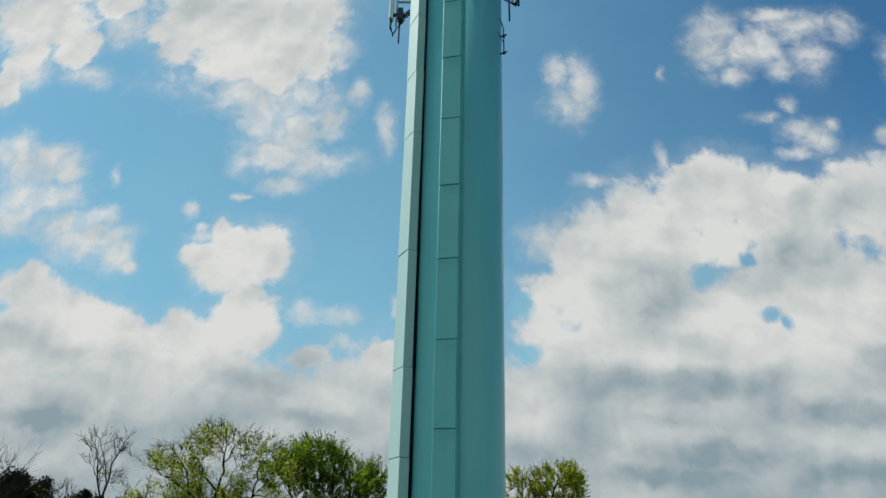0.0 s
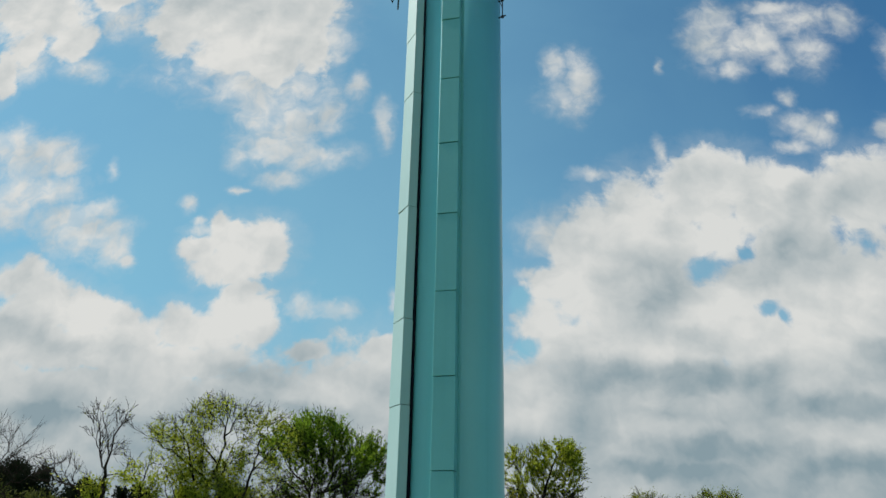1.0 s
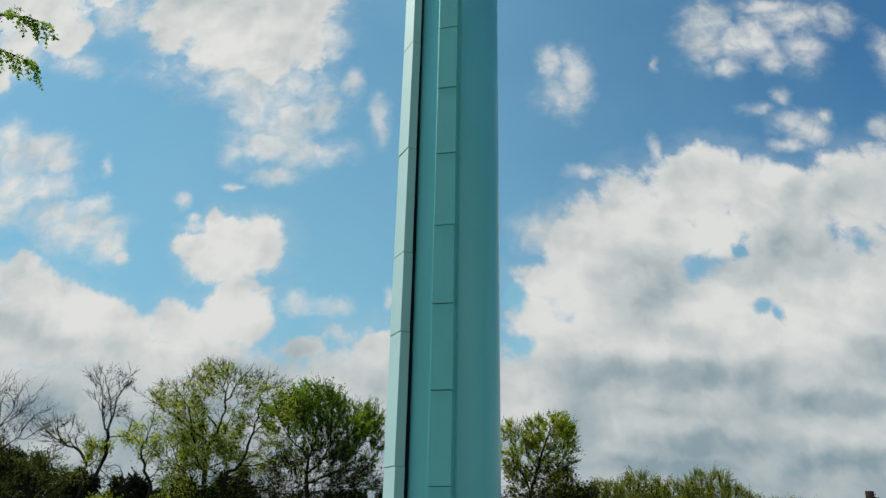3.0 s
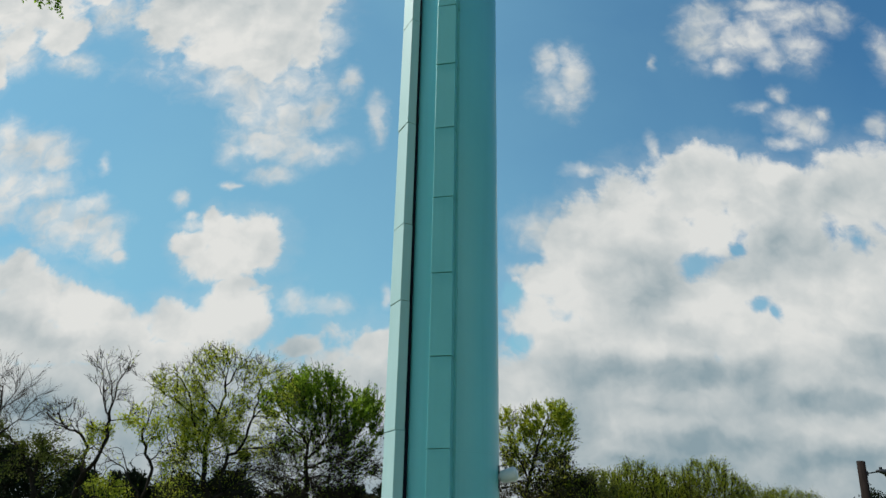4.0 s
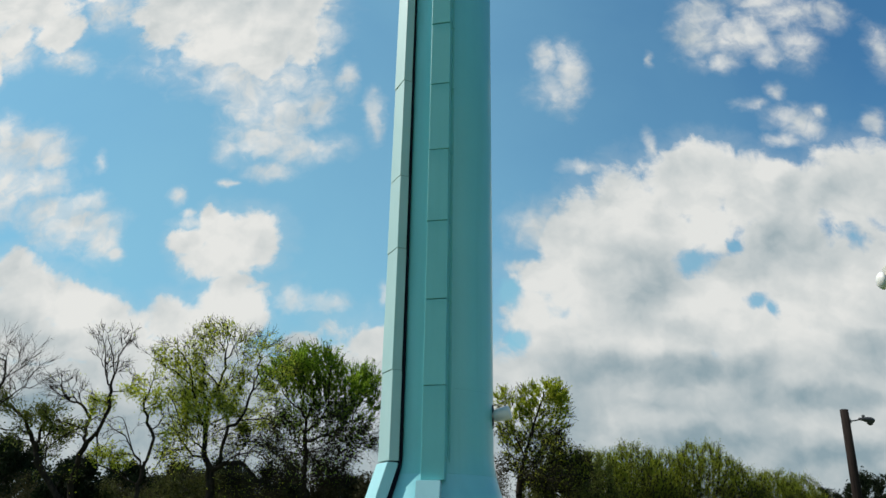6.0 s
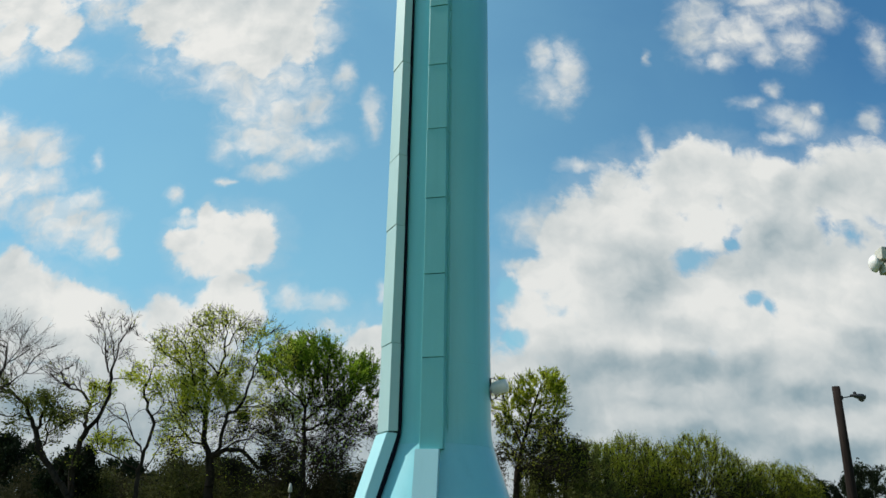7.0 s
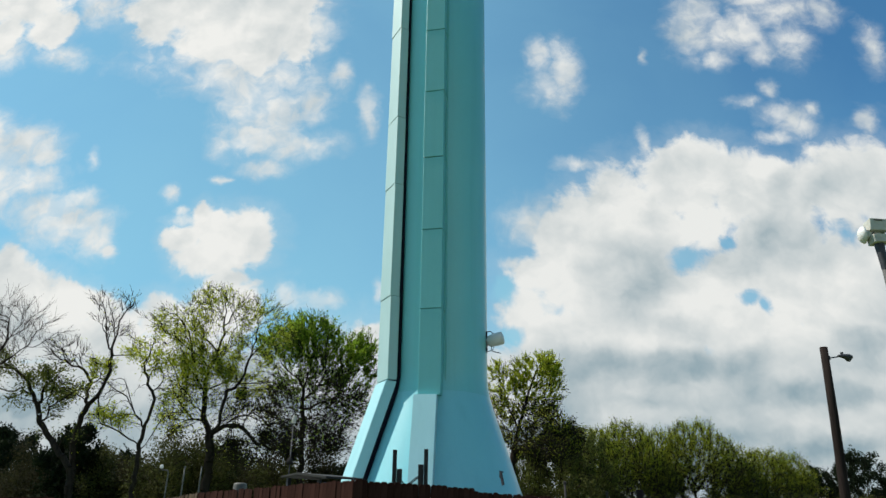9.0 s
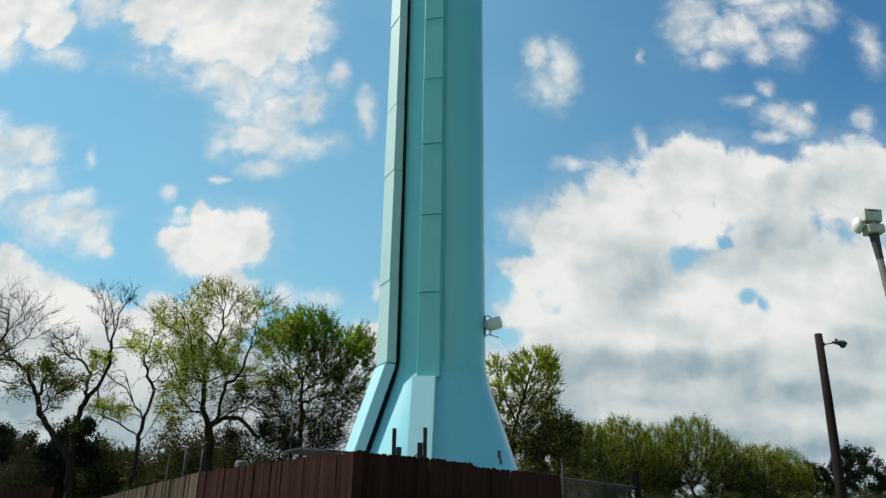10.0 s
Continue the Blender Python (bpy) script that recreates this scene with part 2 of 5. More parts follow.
# thin high veil, thicker low down and to the left
slope = wmath("ADD", wmath("MULTIPLY", wmath("MAXIMUM", split.outputs[0], -0.08), -0.72), wmath("MULTIPLY", split.outputs[2], -0.50))
veil = wmath("ADD", wmath("ADD", 0.62, slope), centred(wnoise(plain, 2.2, 5, 0.55, (4, 4, 4), 0.4), 0.30))
veil = wmath("MINIMUM", wmath("MAXIMUM", wmath("ADD", veil, wmath("MULTIPLY", gap, 0.22)), 0.0), 0.75)
air = wmix(veil, tint.outputs[2], (3.05, 6.15, 7.15))
both = wmix(cover, air, cloud_col)
bg = wt.nodes.new("ShaderNodeBackground")
bg.inputs["Strength"].default_value = 0.084
wt.links.new(both, bg.inputs["Color"])
wout = wt.nodes.new("ShaderNodeOutputWorld")
wt.links.new(bg.outputs[0], wout.inputs["Surface"])


# ---- materials ----
def material(name, dark, light, rough=0.6, metal=0.0, scale=3.0, grain=40.0, bump=0.15, stretch=(1, 1, 1), per_object=0.0, leaf=0.0, stain=None, spec=0.5, coat=0.0):
    m = bpy.data.materials.new(name)
    m.use_nodes = True
    t = m.node_tree
    p = t.nodes["Principled BSDF"]
    p.inputs["Metallic"].default_value = metal
    p.inputs["Specular IOR Level"].default_value = spec
    co = t.nodes.new("ShaderNodeTexCoord").outputs["Object"]
    mp = t.nodes.new("ShaderNodeMapping")
    mp.inputs["Scale"].default_value = stretch
    t.links.new(co, mp.inputs["Vector"])
    big = t.nodes.new("ShaderNodeTexNoise")
    big.inputs["Scale"].default_value, big.inputs["Detail"].default_value = scale, 5
    small = t.nodes.new("ShaderNodeTexNoise")
    small.inputs["Scale"].default_value, small.inputs["Detail"].default_value = grain, 6
    t.links.new(mp.outputs[0], big.inputs["Vector"])
    t.links.new(mp.outputs[0], small.inputs["Vector"])
    add = t.nodes.new("ShaderNodeMath")
    add.operation = "MULTIPLY_ADD"
    t.links.new(small.outputs["Fac"], add.inputs[0])
    add.inputs[1].default_value = 0.45
    sub = t.nodes.new("ShaderNodeMath")
    sub.operation = "SUBTRACT"
    t.links.new(big.outputs["Fac"], sub.inputs[0])
    sub.inputs[1].default_value = 0.22
    t.links.new(sub.outputs[0], add.inputs[2])
    value = add.outputs[0]
    if per_object:
        info = t.nodes.new("ShaderNodeObjectInfo")
        ran = t.nodes.new("ShaderNodeMath")
        ran.operation = "MULTIPLY_ADD"
        t.links.new(info.outputs["Random"], ran.inputs[0])
        ran.inputs[1].default_value = per_object
        t.links.new(value, ran.inputs[2])
        cen = t.nodes.new("ShaderNodeMath")
        cen.operation = "SUBTRACT"
        t.links.new(ran.outputs[0], cen.inputs[0])
        cen.inputs[1].default_value = per_object / 2
        value = cen.outputs[0]
    if leaf:
        geo = t.nodes.new("ShaderNodeNewGeometry")
        ran = t.nodes.new("ShaderNodeMath")
        ran.operation = "MULTIPLY_ADD"
        t.links.new(geo.outputs["Random Per Island"], ran.inputs[0])
        ran.inputs[1].default_value = 0.5
        t.links.new(big.outputs["Fac"], ran.inputs[2])
        cen = t.nodes.new("ShaderNodeMath")
        cen.operation = "SUBTRACT"
        t.links.new(ran.outputs[0], cen.inputs[0])
        cen.inputs[1].default_value = 0.25
        value = cen.outputs[0]
    ramp = t.nodes.new("ShaderNodeValToRGB")
    ramp.color_ramp.elements[0].position, ramp.color_ramp.elements[1].position = 0.25, 0.75
    ramp.color_ramp.elements[0].color, ramp.color_ramp.elements[1].color = (*dark, 1), (*light, 1)
    t.links.new(value, ramp.inputs["Fac"])
    colour = ramp.outputs["Color"]
    if stain:
        st = t.nodes.new("ShaderNodeTexNoise")
        st.inputs["Scale"].default_value, st.inputs["Detail"].default_value = 1.0, 7
        sm = t.nodes.new("ShaderNodeMapping")
        sm.inputs["Scale"].default_value = (4.0, 4.0, 0.12)
        t.links.new(co, sm.inputs["Vector"])
        t.links.new(sm.outputs[0], st.inputs["Vector"])
        mr = t.nodes.new("ShaderNodeMapRange")
        mr.inputs["From Min"].default_value, mr.inputs["From Max"].default_value = 0.52, 0.75
        mr.inputs["To Max"].default_value = 0.5
        t.links.new(st.outputs["Fac"], mr.inputs["Value"])
        mx = t.nodes.new("ShaderNodeMix")
        mx.data_type = "RGBA"
        t.links.new(mr.outputs[0], mx.inputs["Factor"])
        t.links.new(colour, mx.inputs[6])
        mx.inputs[7].default_value = (*stain, 1)
        colour = mx.outputs[2]
    t.links.new(colour, p.inputs["Base Color"])
    rr = t.nodes.new("ShaderNodeMapRange")
    rr.inputs["To Min"].default_value, rr.inputs["To Max"].default_value = max(rough - 0.1, 0.05), min(rough + 0.1, 1)
    t.links.new(small.outputs["Fac"], rr.inputs["Value"])
    t.links.new(rr.outputs[0], p.inputs["Roughness"])
    if bump:
        b = t.nodes.new("ShaderNodeBump")
        b.inputs["Strength"].default_value, b.inputs["Distance"].default_value = bump, 0.02
        t.links.new(value if not leaf else small.outputs["Fac"], b.inputs["Height"])
        t.links.new(b.outputs[0], p.inputs["Normal"])
    if coat:
        p.inputs["Coat Weight"].default_value, p.inputs["Coat Roughness"].default_value = coat, 0.28
    if leaf:
        p.inputs["Specular IOR Level"].default_value = 0.10
        tr = t.nodes.new("ShaderNodeBsdfTranslucent")
        t.links.new(colour, tr.inputs["Color"])
        mix = t.nodes.new("ShaderNodeMixShader")
        mix.inputs[0].default_value = leaf
        t.links.new(p.outputs[0], mix.inputs[1])
        t.links.new(tr.outputs[0], mix.inputs[2])
        t.links.new(mix.outputs[0], t.nodes["Material Output"].inputs["Surface"])
    return m


PAINT = material("turquoise_paint", (0.119, 0.428, 0.455), (0.142, 0.475, 0.500), 0.50, 0, 0.8, 30, 0.05, (1, 1, 0.35), stain=(0.107, 0.392, 0.412), coat=0.5)
# Corner cover sheet: the sunlight on its face is put into the colour.
PANEL_LIT = material("turquoise_sheet_metal_lit_corner", (0.275, 0.420, 0.425), (0.315, 0.460, 0.465), 0.55, 0, 1.2, 26, 0.06, (1, 1, 0.5), 0.08, stain=(0.245, 0.42, 0.42), spec=0.7)
# The stronger light on the bell is put into these two paler colours.
BELL_PAINT_LIT = material("turquoise_paint_lit_bell", (0.150, 0.455, 0.515), (0.175, 0.500, 0.560), 0.48, 0, 0.8, 30, 0.05, (1, 1, 0.35), stain=(0.140, 0.425, 0.48), coat=0.5)
BELL_SHEET_LIT = material("turquoise_sheet_metal_lit_bell", (0.235, 0.480, 0.525), (0.270, 0.520, 0.565), 0.52, 0, 1.2, 26, 0.05, (1, 1, 0.5), 0.06, stain=(0.215, 0.45, 0.495), spec=0.9)
PANEL = material("turquoise_sheet_metal", (0.106, 0.395, 0.408), (0.126, 0.438, 0.450), 0.50, 0, 1.2, 26, 0.06, (1, 1, 0.5), 0.10, stain=(0.100, 0.38, 0.388), spec=0.7)
RUBBER = material("black_sheath_and_slot_shade", (0.004, 0.005, 0.010), (0.009, 0.011, 0.019), 0.9, 0, 4, 60, 0.05, spec=0.06)
GALV = material("galvanised_steel", (0.26, 0.27, 0.28), (0.42, 0.43, 0.43), 0.5, 0.7, 6, 80, 0.08)
POST = material("dull_dark_post_paint", (0.018, 0.018, 0.017), (0.038, 0.037, 0.035), 0.85, 0, 4, 50, 0.1, spec=0.1)
WIRE = material("weathered_dull_steel", (0.03, 0.03, 0.029), (0.065, 0.065, 0.06), 0.75, 0.0, 6, 80, 0.08)
PIPE = material("dull_pipe_paint", (0.045, 0.046, 0.042), (0.09, 0.09, 0.083), 0.7, 0, 4, 50, 0.08)
DARK_STEEL = material("dark_steel", (0.020, 0.022, 0.028), (0.05, 0.05, 0.055), 0.55, 0.5, 5, 60, 0.1)
RADOME = material("off_white_radome", (0.50, 0.50, 0.49), (0.62, 0.61, 0.59), 0.5, 0, 3, 50, 0.03)
SIREN = material("weathered_cream_paint", (0.30, 0.30, 0.255), (0.44, 0.435, 0.385), 0.55, 0, 4, 40, 0.08)
FENCE = material("brown_fence_wood", (0.0150, 0.0062, 0.0048), (0.0400, 0.0180, 0.0142), 0.97, 0, 2.0, 25, 0.35, (6, 6, 0.7), 0.32, spec=0.03)
# Lighter copy of the fence wood: raking sun on the far stretch, as colour.
FENCE_SUNLIT = material("sun_toned_fence_wood", (0.020, 0.013, 0.009), (0.085, 0.060, 0.040), 0.85, 0, 2.0, 25, 0.35, (6, 6, 0.7), 0.60, spec=0.08)
POLE_WOOD = material("creosoted_pole_wood", (0.008, 0.006, 0.0055), (0.024, 0.0175, 0.0155), 0.95, 0, 3.0, 30, 0.4, (8, 8, 0.5), spec=0.08)
BARK = material("dark_bark", (0.010, 0.008, 0.0065), (0.034, 0.026, 0.020), 0.9, 0, 2.0, 18, 0.6, (3, 3, 0.8), spec=0.08)
LEAF_LIGHT = material("young_yellow_green_leaf", (0.200, 0.250, 0.012), (0.43, 0.48, 0.050), 0.55, 0, 0.5, 8, 0, leaf=0.6)
LEAF_GREEN = material("fresh_green_leaf", (0.085, 0.155, 0.011), (0.27, 0.41, 0.036), 0.55, 0, 0.5, 8, 0, leaf=0.6)
LEAF_ROW = material("yellow_green_leaf", (0.090, 0.120, 0.008), (0.295, 0.335, 0.028), 0.6, 0, 0.25, 8, 0, leaf=0.5)
LEAF_OLIVE = material("olive_leaf", (0.045, 0.058, 0.012), (0.130, 0.150, 0.030), 0.6, 0, 0.5, 8, 0, leaf=0.4)
LEAF_SCRUB = material("dull_scrub_leaf", (0.024, 0.028, 0.008), (0.075, 0.083, 0.020), 0.7, 0, 0.5, 8, 0, leaf=0.3)
LEAF_DARK = material("dark_evergreen_needles", (0.004, 0.008, 0.0035), (0.014, 0.022, 0.009), 0.9, 0, 0.5, 8, 0, leaf=0.15)
# Leaf colour that holds the shade inside crowns and under the trees.
LEAF_SHADE = material("shade_dark_leaf", (0.015, 0.0145, 0.006), (0.042, 0.041, 0.015), 0.8, 0, 0.5, 8, 0, leaf=0.25)
GRASS = material("mown_grass", (0.045, 0.075, 0.018), (0.120, 0.155, 0.045), 0.9, 0, 0.15, 6, 0.5)
CONCRETE = material("concrete", (0.25, 0.24, 0.22), (0.42, 0.41, 0.38), 0.85, 0, 1.0, 30, 0.2)
ROOFING = material("dark_roof_sheet", (0.014, 0.013, 0.013), (0.035, 0.032, 0.032), 0.95, 0.0, 2, 30, 0.1, spec=0.04)
ROOF_EDGE = material("grey_roof_sheet", (0.022, 0.022, 0.022), (0.05, 0.05, 0.048), 0.8, 0.0, 2, 30, 0.1, spec=0.1)
CABINET = material("dark_cabinet_paint", (0.04, 0.04, 0.04), (0.08, 0.08, 0.075), 0.5, 0, 2, 30, 0.05)


# ---- mesh helpers ----
def thing(name, place=(0, 0, 0), label="", category="", group="", kind=""):
    e = new(name)
    e.location = place
    e.empty_display_size = 0.2
    return tagged(e, label, category, group, kind)


def part(name, bm, mat, parent, label="", smooth=False):
    me = bpy.data.meshes.new(name)
    bm.to_mesh(me)
    bm.free()
    me.materials.append(mat)
    if smooth:
        me.polygons.foreach_set("use_smooth", [True] * len(me.polygons))
    ob = new(name, me)
    ob.parent = parent
    return tagged(ob, label)


def raw(name, verts, faces, mat, parent=None, label="", smooth=False):
    """One mesh object from whole arrays of corners and faces of one size."""
    me = bpy.data.meshes.new(name)
    verts, faces = np.asarray(verts, np.float32), np.asarray(faces, np.int32)
    k = faces.shape[1]
    me.vertices.add(len(verts))
    me.vertices.foreach_set("co", verts.ravel())
    me.loops.add(faces.size)
    me.loops.foreach_set("vertex_index", faces.ravel())
    me.polygons.add(len(faces))
    me.polygons.foreach_set("loop_start", np.arange(0, faces.size, k, dtype=np.int32))
    me.update(calc_edges=True)
    me.validate()
    me.materials.append(mat)
    if smooth:
        me.polygons.foreach_set("use_smooth", [True] * len(me.polygons))
    ob = new(name, me)
    ob.parent = parent
    return tagged(ob, label)


def add_box(bm, x0, x1, y0, y1, z0, z1, bevel=0.0, m=None):
    vs = bmesh.ops.create_cube(bm, size=1)["verts"]
    for v in vs:
        v.co = Vector((x0 + (v.co.x + 0.5) * (x1 - x0), y0 + (v.co.y + 0.5) * (y1 - y0), z0 + (v.co.z + 0.5) * (z1 - z0)))
    if bevel:
        es = list({e for v in vs for e in v.link_edges})
        out = bmesh.ops.bevel(bm, geom=es, offset=bevel, segments=2, affect="EDGES", profile=0.5)
        vs = list({v for f in out["faces"] for v in f.verts} | {v for v in vs if v.is_valid})
    if m is not None:
        bmesh.ops.transform(bm, matrix=m, verts=[v for v in vs if v.is_valid])
    return vs


def box(x0, x1, y0, y1, z0, z1, bevel=0.0, m=None):
    bm = bmesh.new()
    add_box(bm, x0, x1, y0, y1, z0, z1, bevel, m)
    return bm


def lathe(profile, sides=64, m=None, closed=False):
    """Turns (radius, height) rows round z."""
    bm = bmesh.new()
    rings = []
    for r, z in profile:
        rings.append([bm.verts.new((r * math.cos(2 * math.pi * i / sides), r * math.sin(2 * math.pi * i / sides), z)) for i in range(sides)])
    for a, b in zip(rings, rings[1:]):
        for i in range(sides):
            j = (i + 1) % sides
            bm.faces.new((a[i], a[j], b[j], b[i]))
    if closed:
        bm.faces.new(rings[0][::-1])
        bm.faces.new(rings[-1])
    if m is not None:
        bmesh.ops.transform(bm, matrix=m, verts=bm.verts)
    return bm


def tube(points, radius, sides=8, bm=None):
    """A round bar along points; radius is a number or one for each point."""
    bm = bm or bmesh.new()
    pts = [Vector(p) for p in points]
    rad = radius if isinstance(radius, (list, tuple)) else [radius] * len(pts)
    rings = []
    for i, p in enumerate(pts):
        d = (pts[min(i + 1, len(pts) - 1)] - pts[max(i - 1, 0)]).normalized()
        side = d.cross(Vector((0.31, 0.22, 0.93)) if abs(d.z) < 0.8 else Vector((1, 0.1, 0))).normalized()
        up = side.cross(d)
        rings.append([bm.verts.new(p + (side * math.cos(2 * math.pi * k / sides) + up * math.sin(2 * math.pi * k / sides)) * rad[i]) for k in range(sides)])
    for a, b in zip(rings, rings[1:]):
        for k in range(sides):
            j = (k + 1) % sides
            bm.faces.new((a[k], a[j], b[j], b[k]))
    bm.faces.new(rings[0][::-1])
    bm.faces.new(rings[-1])
    bmesh.ops.recalc_face_normals(bm, faces=bm.faces)
    return bm


# ---- ground ----
rng = np.random.default_rng(7)
gm = bmesh.new()
bmesh.ops.create_grid(gm, x_segments=60, y_segments=60, size=1500)
ground = part("ground", gm, GRASS, None)
ground.location = (0, 60, 0)
tagged(ground, "wide flat grassy ground around the tower", "ground", kind="structure")

# ---- the water tower ----
BOUNCE_GRAVEL = material("pale_bounce_gravel", (0.30, 0.29, 0.26), (0.52, 0.50, 0.46), 0.95, 0, 1.5, 60, 0.6)
AXIS_X, AXIS_Y = 0.42, 25.75
STEM_R, STEM_TOP, BELL_TOP = 1.495, 29.5, 5.45
COVER_OUT, PANEL_LEN = 1.78, 2.44


def stem_radius(z):
    return STEM_R + 0.0050 * max(z - BELL_TOP, 0)


def bell_radius(z):
    return 1.64 + 0.325 * (4.38 - z)


tower = thing("water_tower", (AXIS_X, AXIS_Y, 0), "turquoise painted steel pedestal water tower with flared bell base", "water tower")
BELL_CURVE = [(1.574, 4.62), (1.546, 4.75), (1.522, 4.90), (1.504, 5.05), (1.492, 5.22)]
part("stem", lathe(BELL_CURVE + [(STEM_R, BELL_TOP), (stem_radius(15.0), 15.0), (stem_radius(STEM_TOP), STEM_TOP), (STEM_R, STEM_TOP + 0.06), (0.01, STEM_TOP + 0.08)], 128), PAINT, tower, smooth=True)
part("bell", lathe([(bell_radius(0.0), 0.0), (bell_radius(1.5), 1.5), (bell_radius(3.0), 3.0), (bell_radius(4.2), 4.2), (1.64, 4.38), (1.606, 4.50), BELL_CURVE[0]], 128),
     BELL_PAINT_LIT, tower, "flared conical bell base", smooth=True)
for r, z in ((1.574, 4.62), (stem_radius(6.85), 6.85)):
    part("weld_seam", lathe([(r - 0.01, z - 0.014), (r + 0.005, z - 0.008), (r + 0.003, z + 0.008), (r - 0.012, z + 0.014)], 96), PAINT, tower, smooth=True)
# Unseen pad, added to throw light up onto the bell and lower stem.
pad = part("bounce_pad", lathe([(3.5, 0.02), (5.0, 0.03), (6.6, 0.025), (7.4, 0.004)], 48, pose(AXIS_X, AXIS_Y, 0)), BOUNCE_GRAVEL, None)
tagged(pad, "unseen pale gravel pad added to bounce light", "gravel", kind="structure")
part("base_plate", lathe([(3.55, 0.0), (3.55, 0.16), (3.1, 0.16)], 96), CONCRETE, tower, "round concrete footing")


def cover_run(azimuth, half, joints, out, low_out, jitter, flanges, shift=0.0, seam=0.018, stand_off=None, coat=None, bell_turn=None, bell_shift=0.0, bell_gap=0.012):
    """A run of sheet-metal cable covers up the stem between the joints' heights, with the sloping one on the bell below it.
    With stand_off its back stops short of the stem, which leaves an open slot along it."""
    turn = Matrix.Rotation(radians(azimuth), 4, "Z")
    edge = half + abs(shift)
    inner = math.sqrt(STEM_R ** 2 - edge ** 2) - 0.03
    if stand_off:
        inner = math.sqrt(STEM_R ** 2 - edge ** 2) + stand_off
    rnd = random.Random(jitter)
    for low_z, high_z in zip(joints, joints[1:]):
        gap = seam * rnd.choice((0.35, 0.8, 1.0, 1.5))
        z0, z1 = low_z + gap / 2, high_z - seam * 0.3
        off = shift + rnd.uniform(-0.008, 0.008)
        wider = stem_radius((z0 + z1) / 2) - STEM_R
        m = turn @ pose(0, -wider * 0.7, 0) @ pose(shift, -out, (z0 + z1) / 2, 0, rnd.uniform(-0.15, 0.15), rnd.uniform(-0.5, 0.5)) @ pose(-shift, out, -(z0 + z1) / 2)
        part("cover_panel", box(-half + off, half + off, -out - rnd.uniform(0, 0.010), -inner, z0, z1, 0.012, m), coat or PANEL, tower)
        for side in flanges:
            x = shift + side * (half + 0.038)
            y = -math.sqrt((STEM_R + wider) ** 2 - x ** 2)
            part("cover_flange", box(x - 0.04, x + 0.04, y - 0.022, y + 0.06, z0, z1, 0.005, turn), PANEL, tower)
            for z in (z0 + 0.12, z1 - 0.12):
                bm = bmesh.new()
                bmesh.ops.create_cone(bm, cap_ends=True, segments=6, radius1=0.014, radius2=0.012, depth=0.02, matrix=turn @ pose(x, y - 0.028, z, 90))
                part("bolt", bm, PANEL, tower)
        # Unseen plate, added to keep sunlight out of the slot.
        if stand_off:
            part("closing_plate", box(shift - half + 0.01, shift - half + 0.03, -inner, -inner + stand_off + 0.05, z0, z1, 0.0, turn), PANEL, tower)
    bm = bmesh.new()
    top, rows = joints[0] - bell_gap, []
    if bell_turn is not None:
        turn, shift = Matrix.Rotation(radians(bell_turn), 4, "Z"), bell_shift
    for x in (shift - half, shift + half):
        low_in, high_in = bell_radius(0.16) - 0.25, STEM_R - 0.1
        if stand_off:
            low_in, high_in = math.sqrt(bell_radius(0.16) ** 2 - x ** 2) + stand_off, inner
        rows.append([bm.verts.new((x, -low_out, top)), bm.verts.new((x, -low_out - 0.325 * (top - 0.16), 0.16)),
                     bm.verts.new((x, -low_in, 0.16)), bm.verts.new((x, -high_in, top))])
    a, b = rows
    bm.faces.new(a[::-1]), bm.faces.new(b)
    for i in range(4):
        j = (i + 1) % 4
        bm.faces.new((a[i], a[j], b[j], b[i]))
    bmesh.ops.recalc_face_normals(bm, faces=bm.faces)
    bmesh.ops.bevel(bm, geom=list(bm.edges), offset=0.015, segments=2, affect="EDGES")
    bmesh.ops.transform(bm, matrix=turn, verts=bm.verts)
    part("bell_cover", bm, BELL_SHEET_LIT, tower, "sloping sheet-metal cable cover on the bell")


cover_run(-9.0, 0.315, [4.42 + PANEL_LEN * k for k in range(11)], COVER_OUT, 2.02, 3, (1,), 0.175, seam=0.028, bell_turn=-2.0, bell_shift=-0.12)
cover_run(-58.0, 0.365, [4.94, 7.38, 11.05, 13.5, 17.1, 21.3, 23.75, 26.2, 29.0], 1.84, 1.88, 8, (-1,), 0.155, seam=0.010, stand_off=0.15, coat=PANEL_LIT, bell_gap=0.04)
# black cables added in the corner cover's open slot, standing in for its shade
slot_turn = Matrix.Rotation(radians(-58.0), 4, "Z")
for k in range(6):
    x, lift = (0.475, 0.42, 0.485, 0.425, 0.36, 0.36)[k], (0.11, 0.115, 0.045, 0.045, 0.10, 0.045)[k]
    pts = []
    for z in (0.2, 2.2, 4.2, 4.75, 5.0, 16.0, 27.5):
        r = bell_radius(z) if z < 4.4 else (1.545 if z < 4.9 else stem_radius(z) + 0.01)
        pts.append(slot_turn @ Vector((x, -math.sqrt(r ** 2 - x ** 2) - lift, z)))
    part("slot_shade_cable", tube(pts, 0.034, 8), RUBBER, tower, "black cable added for the slot's shade", smooth=True)


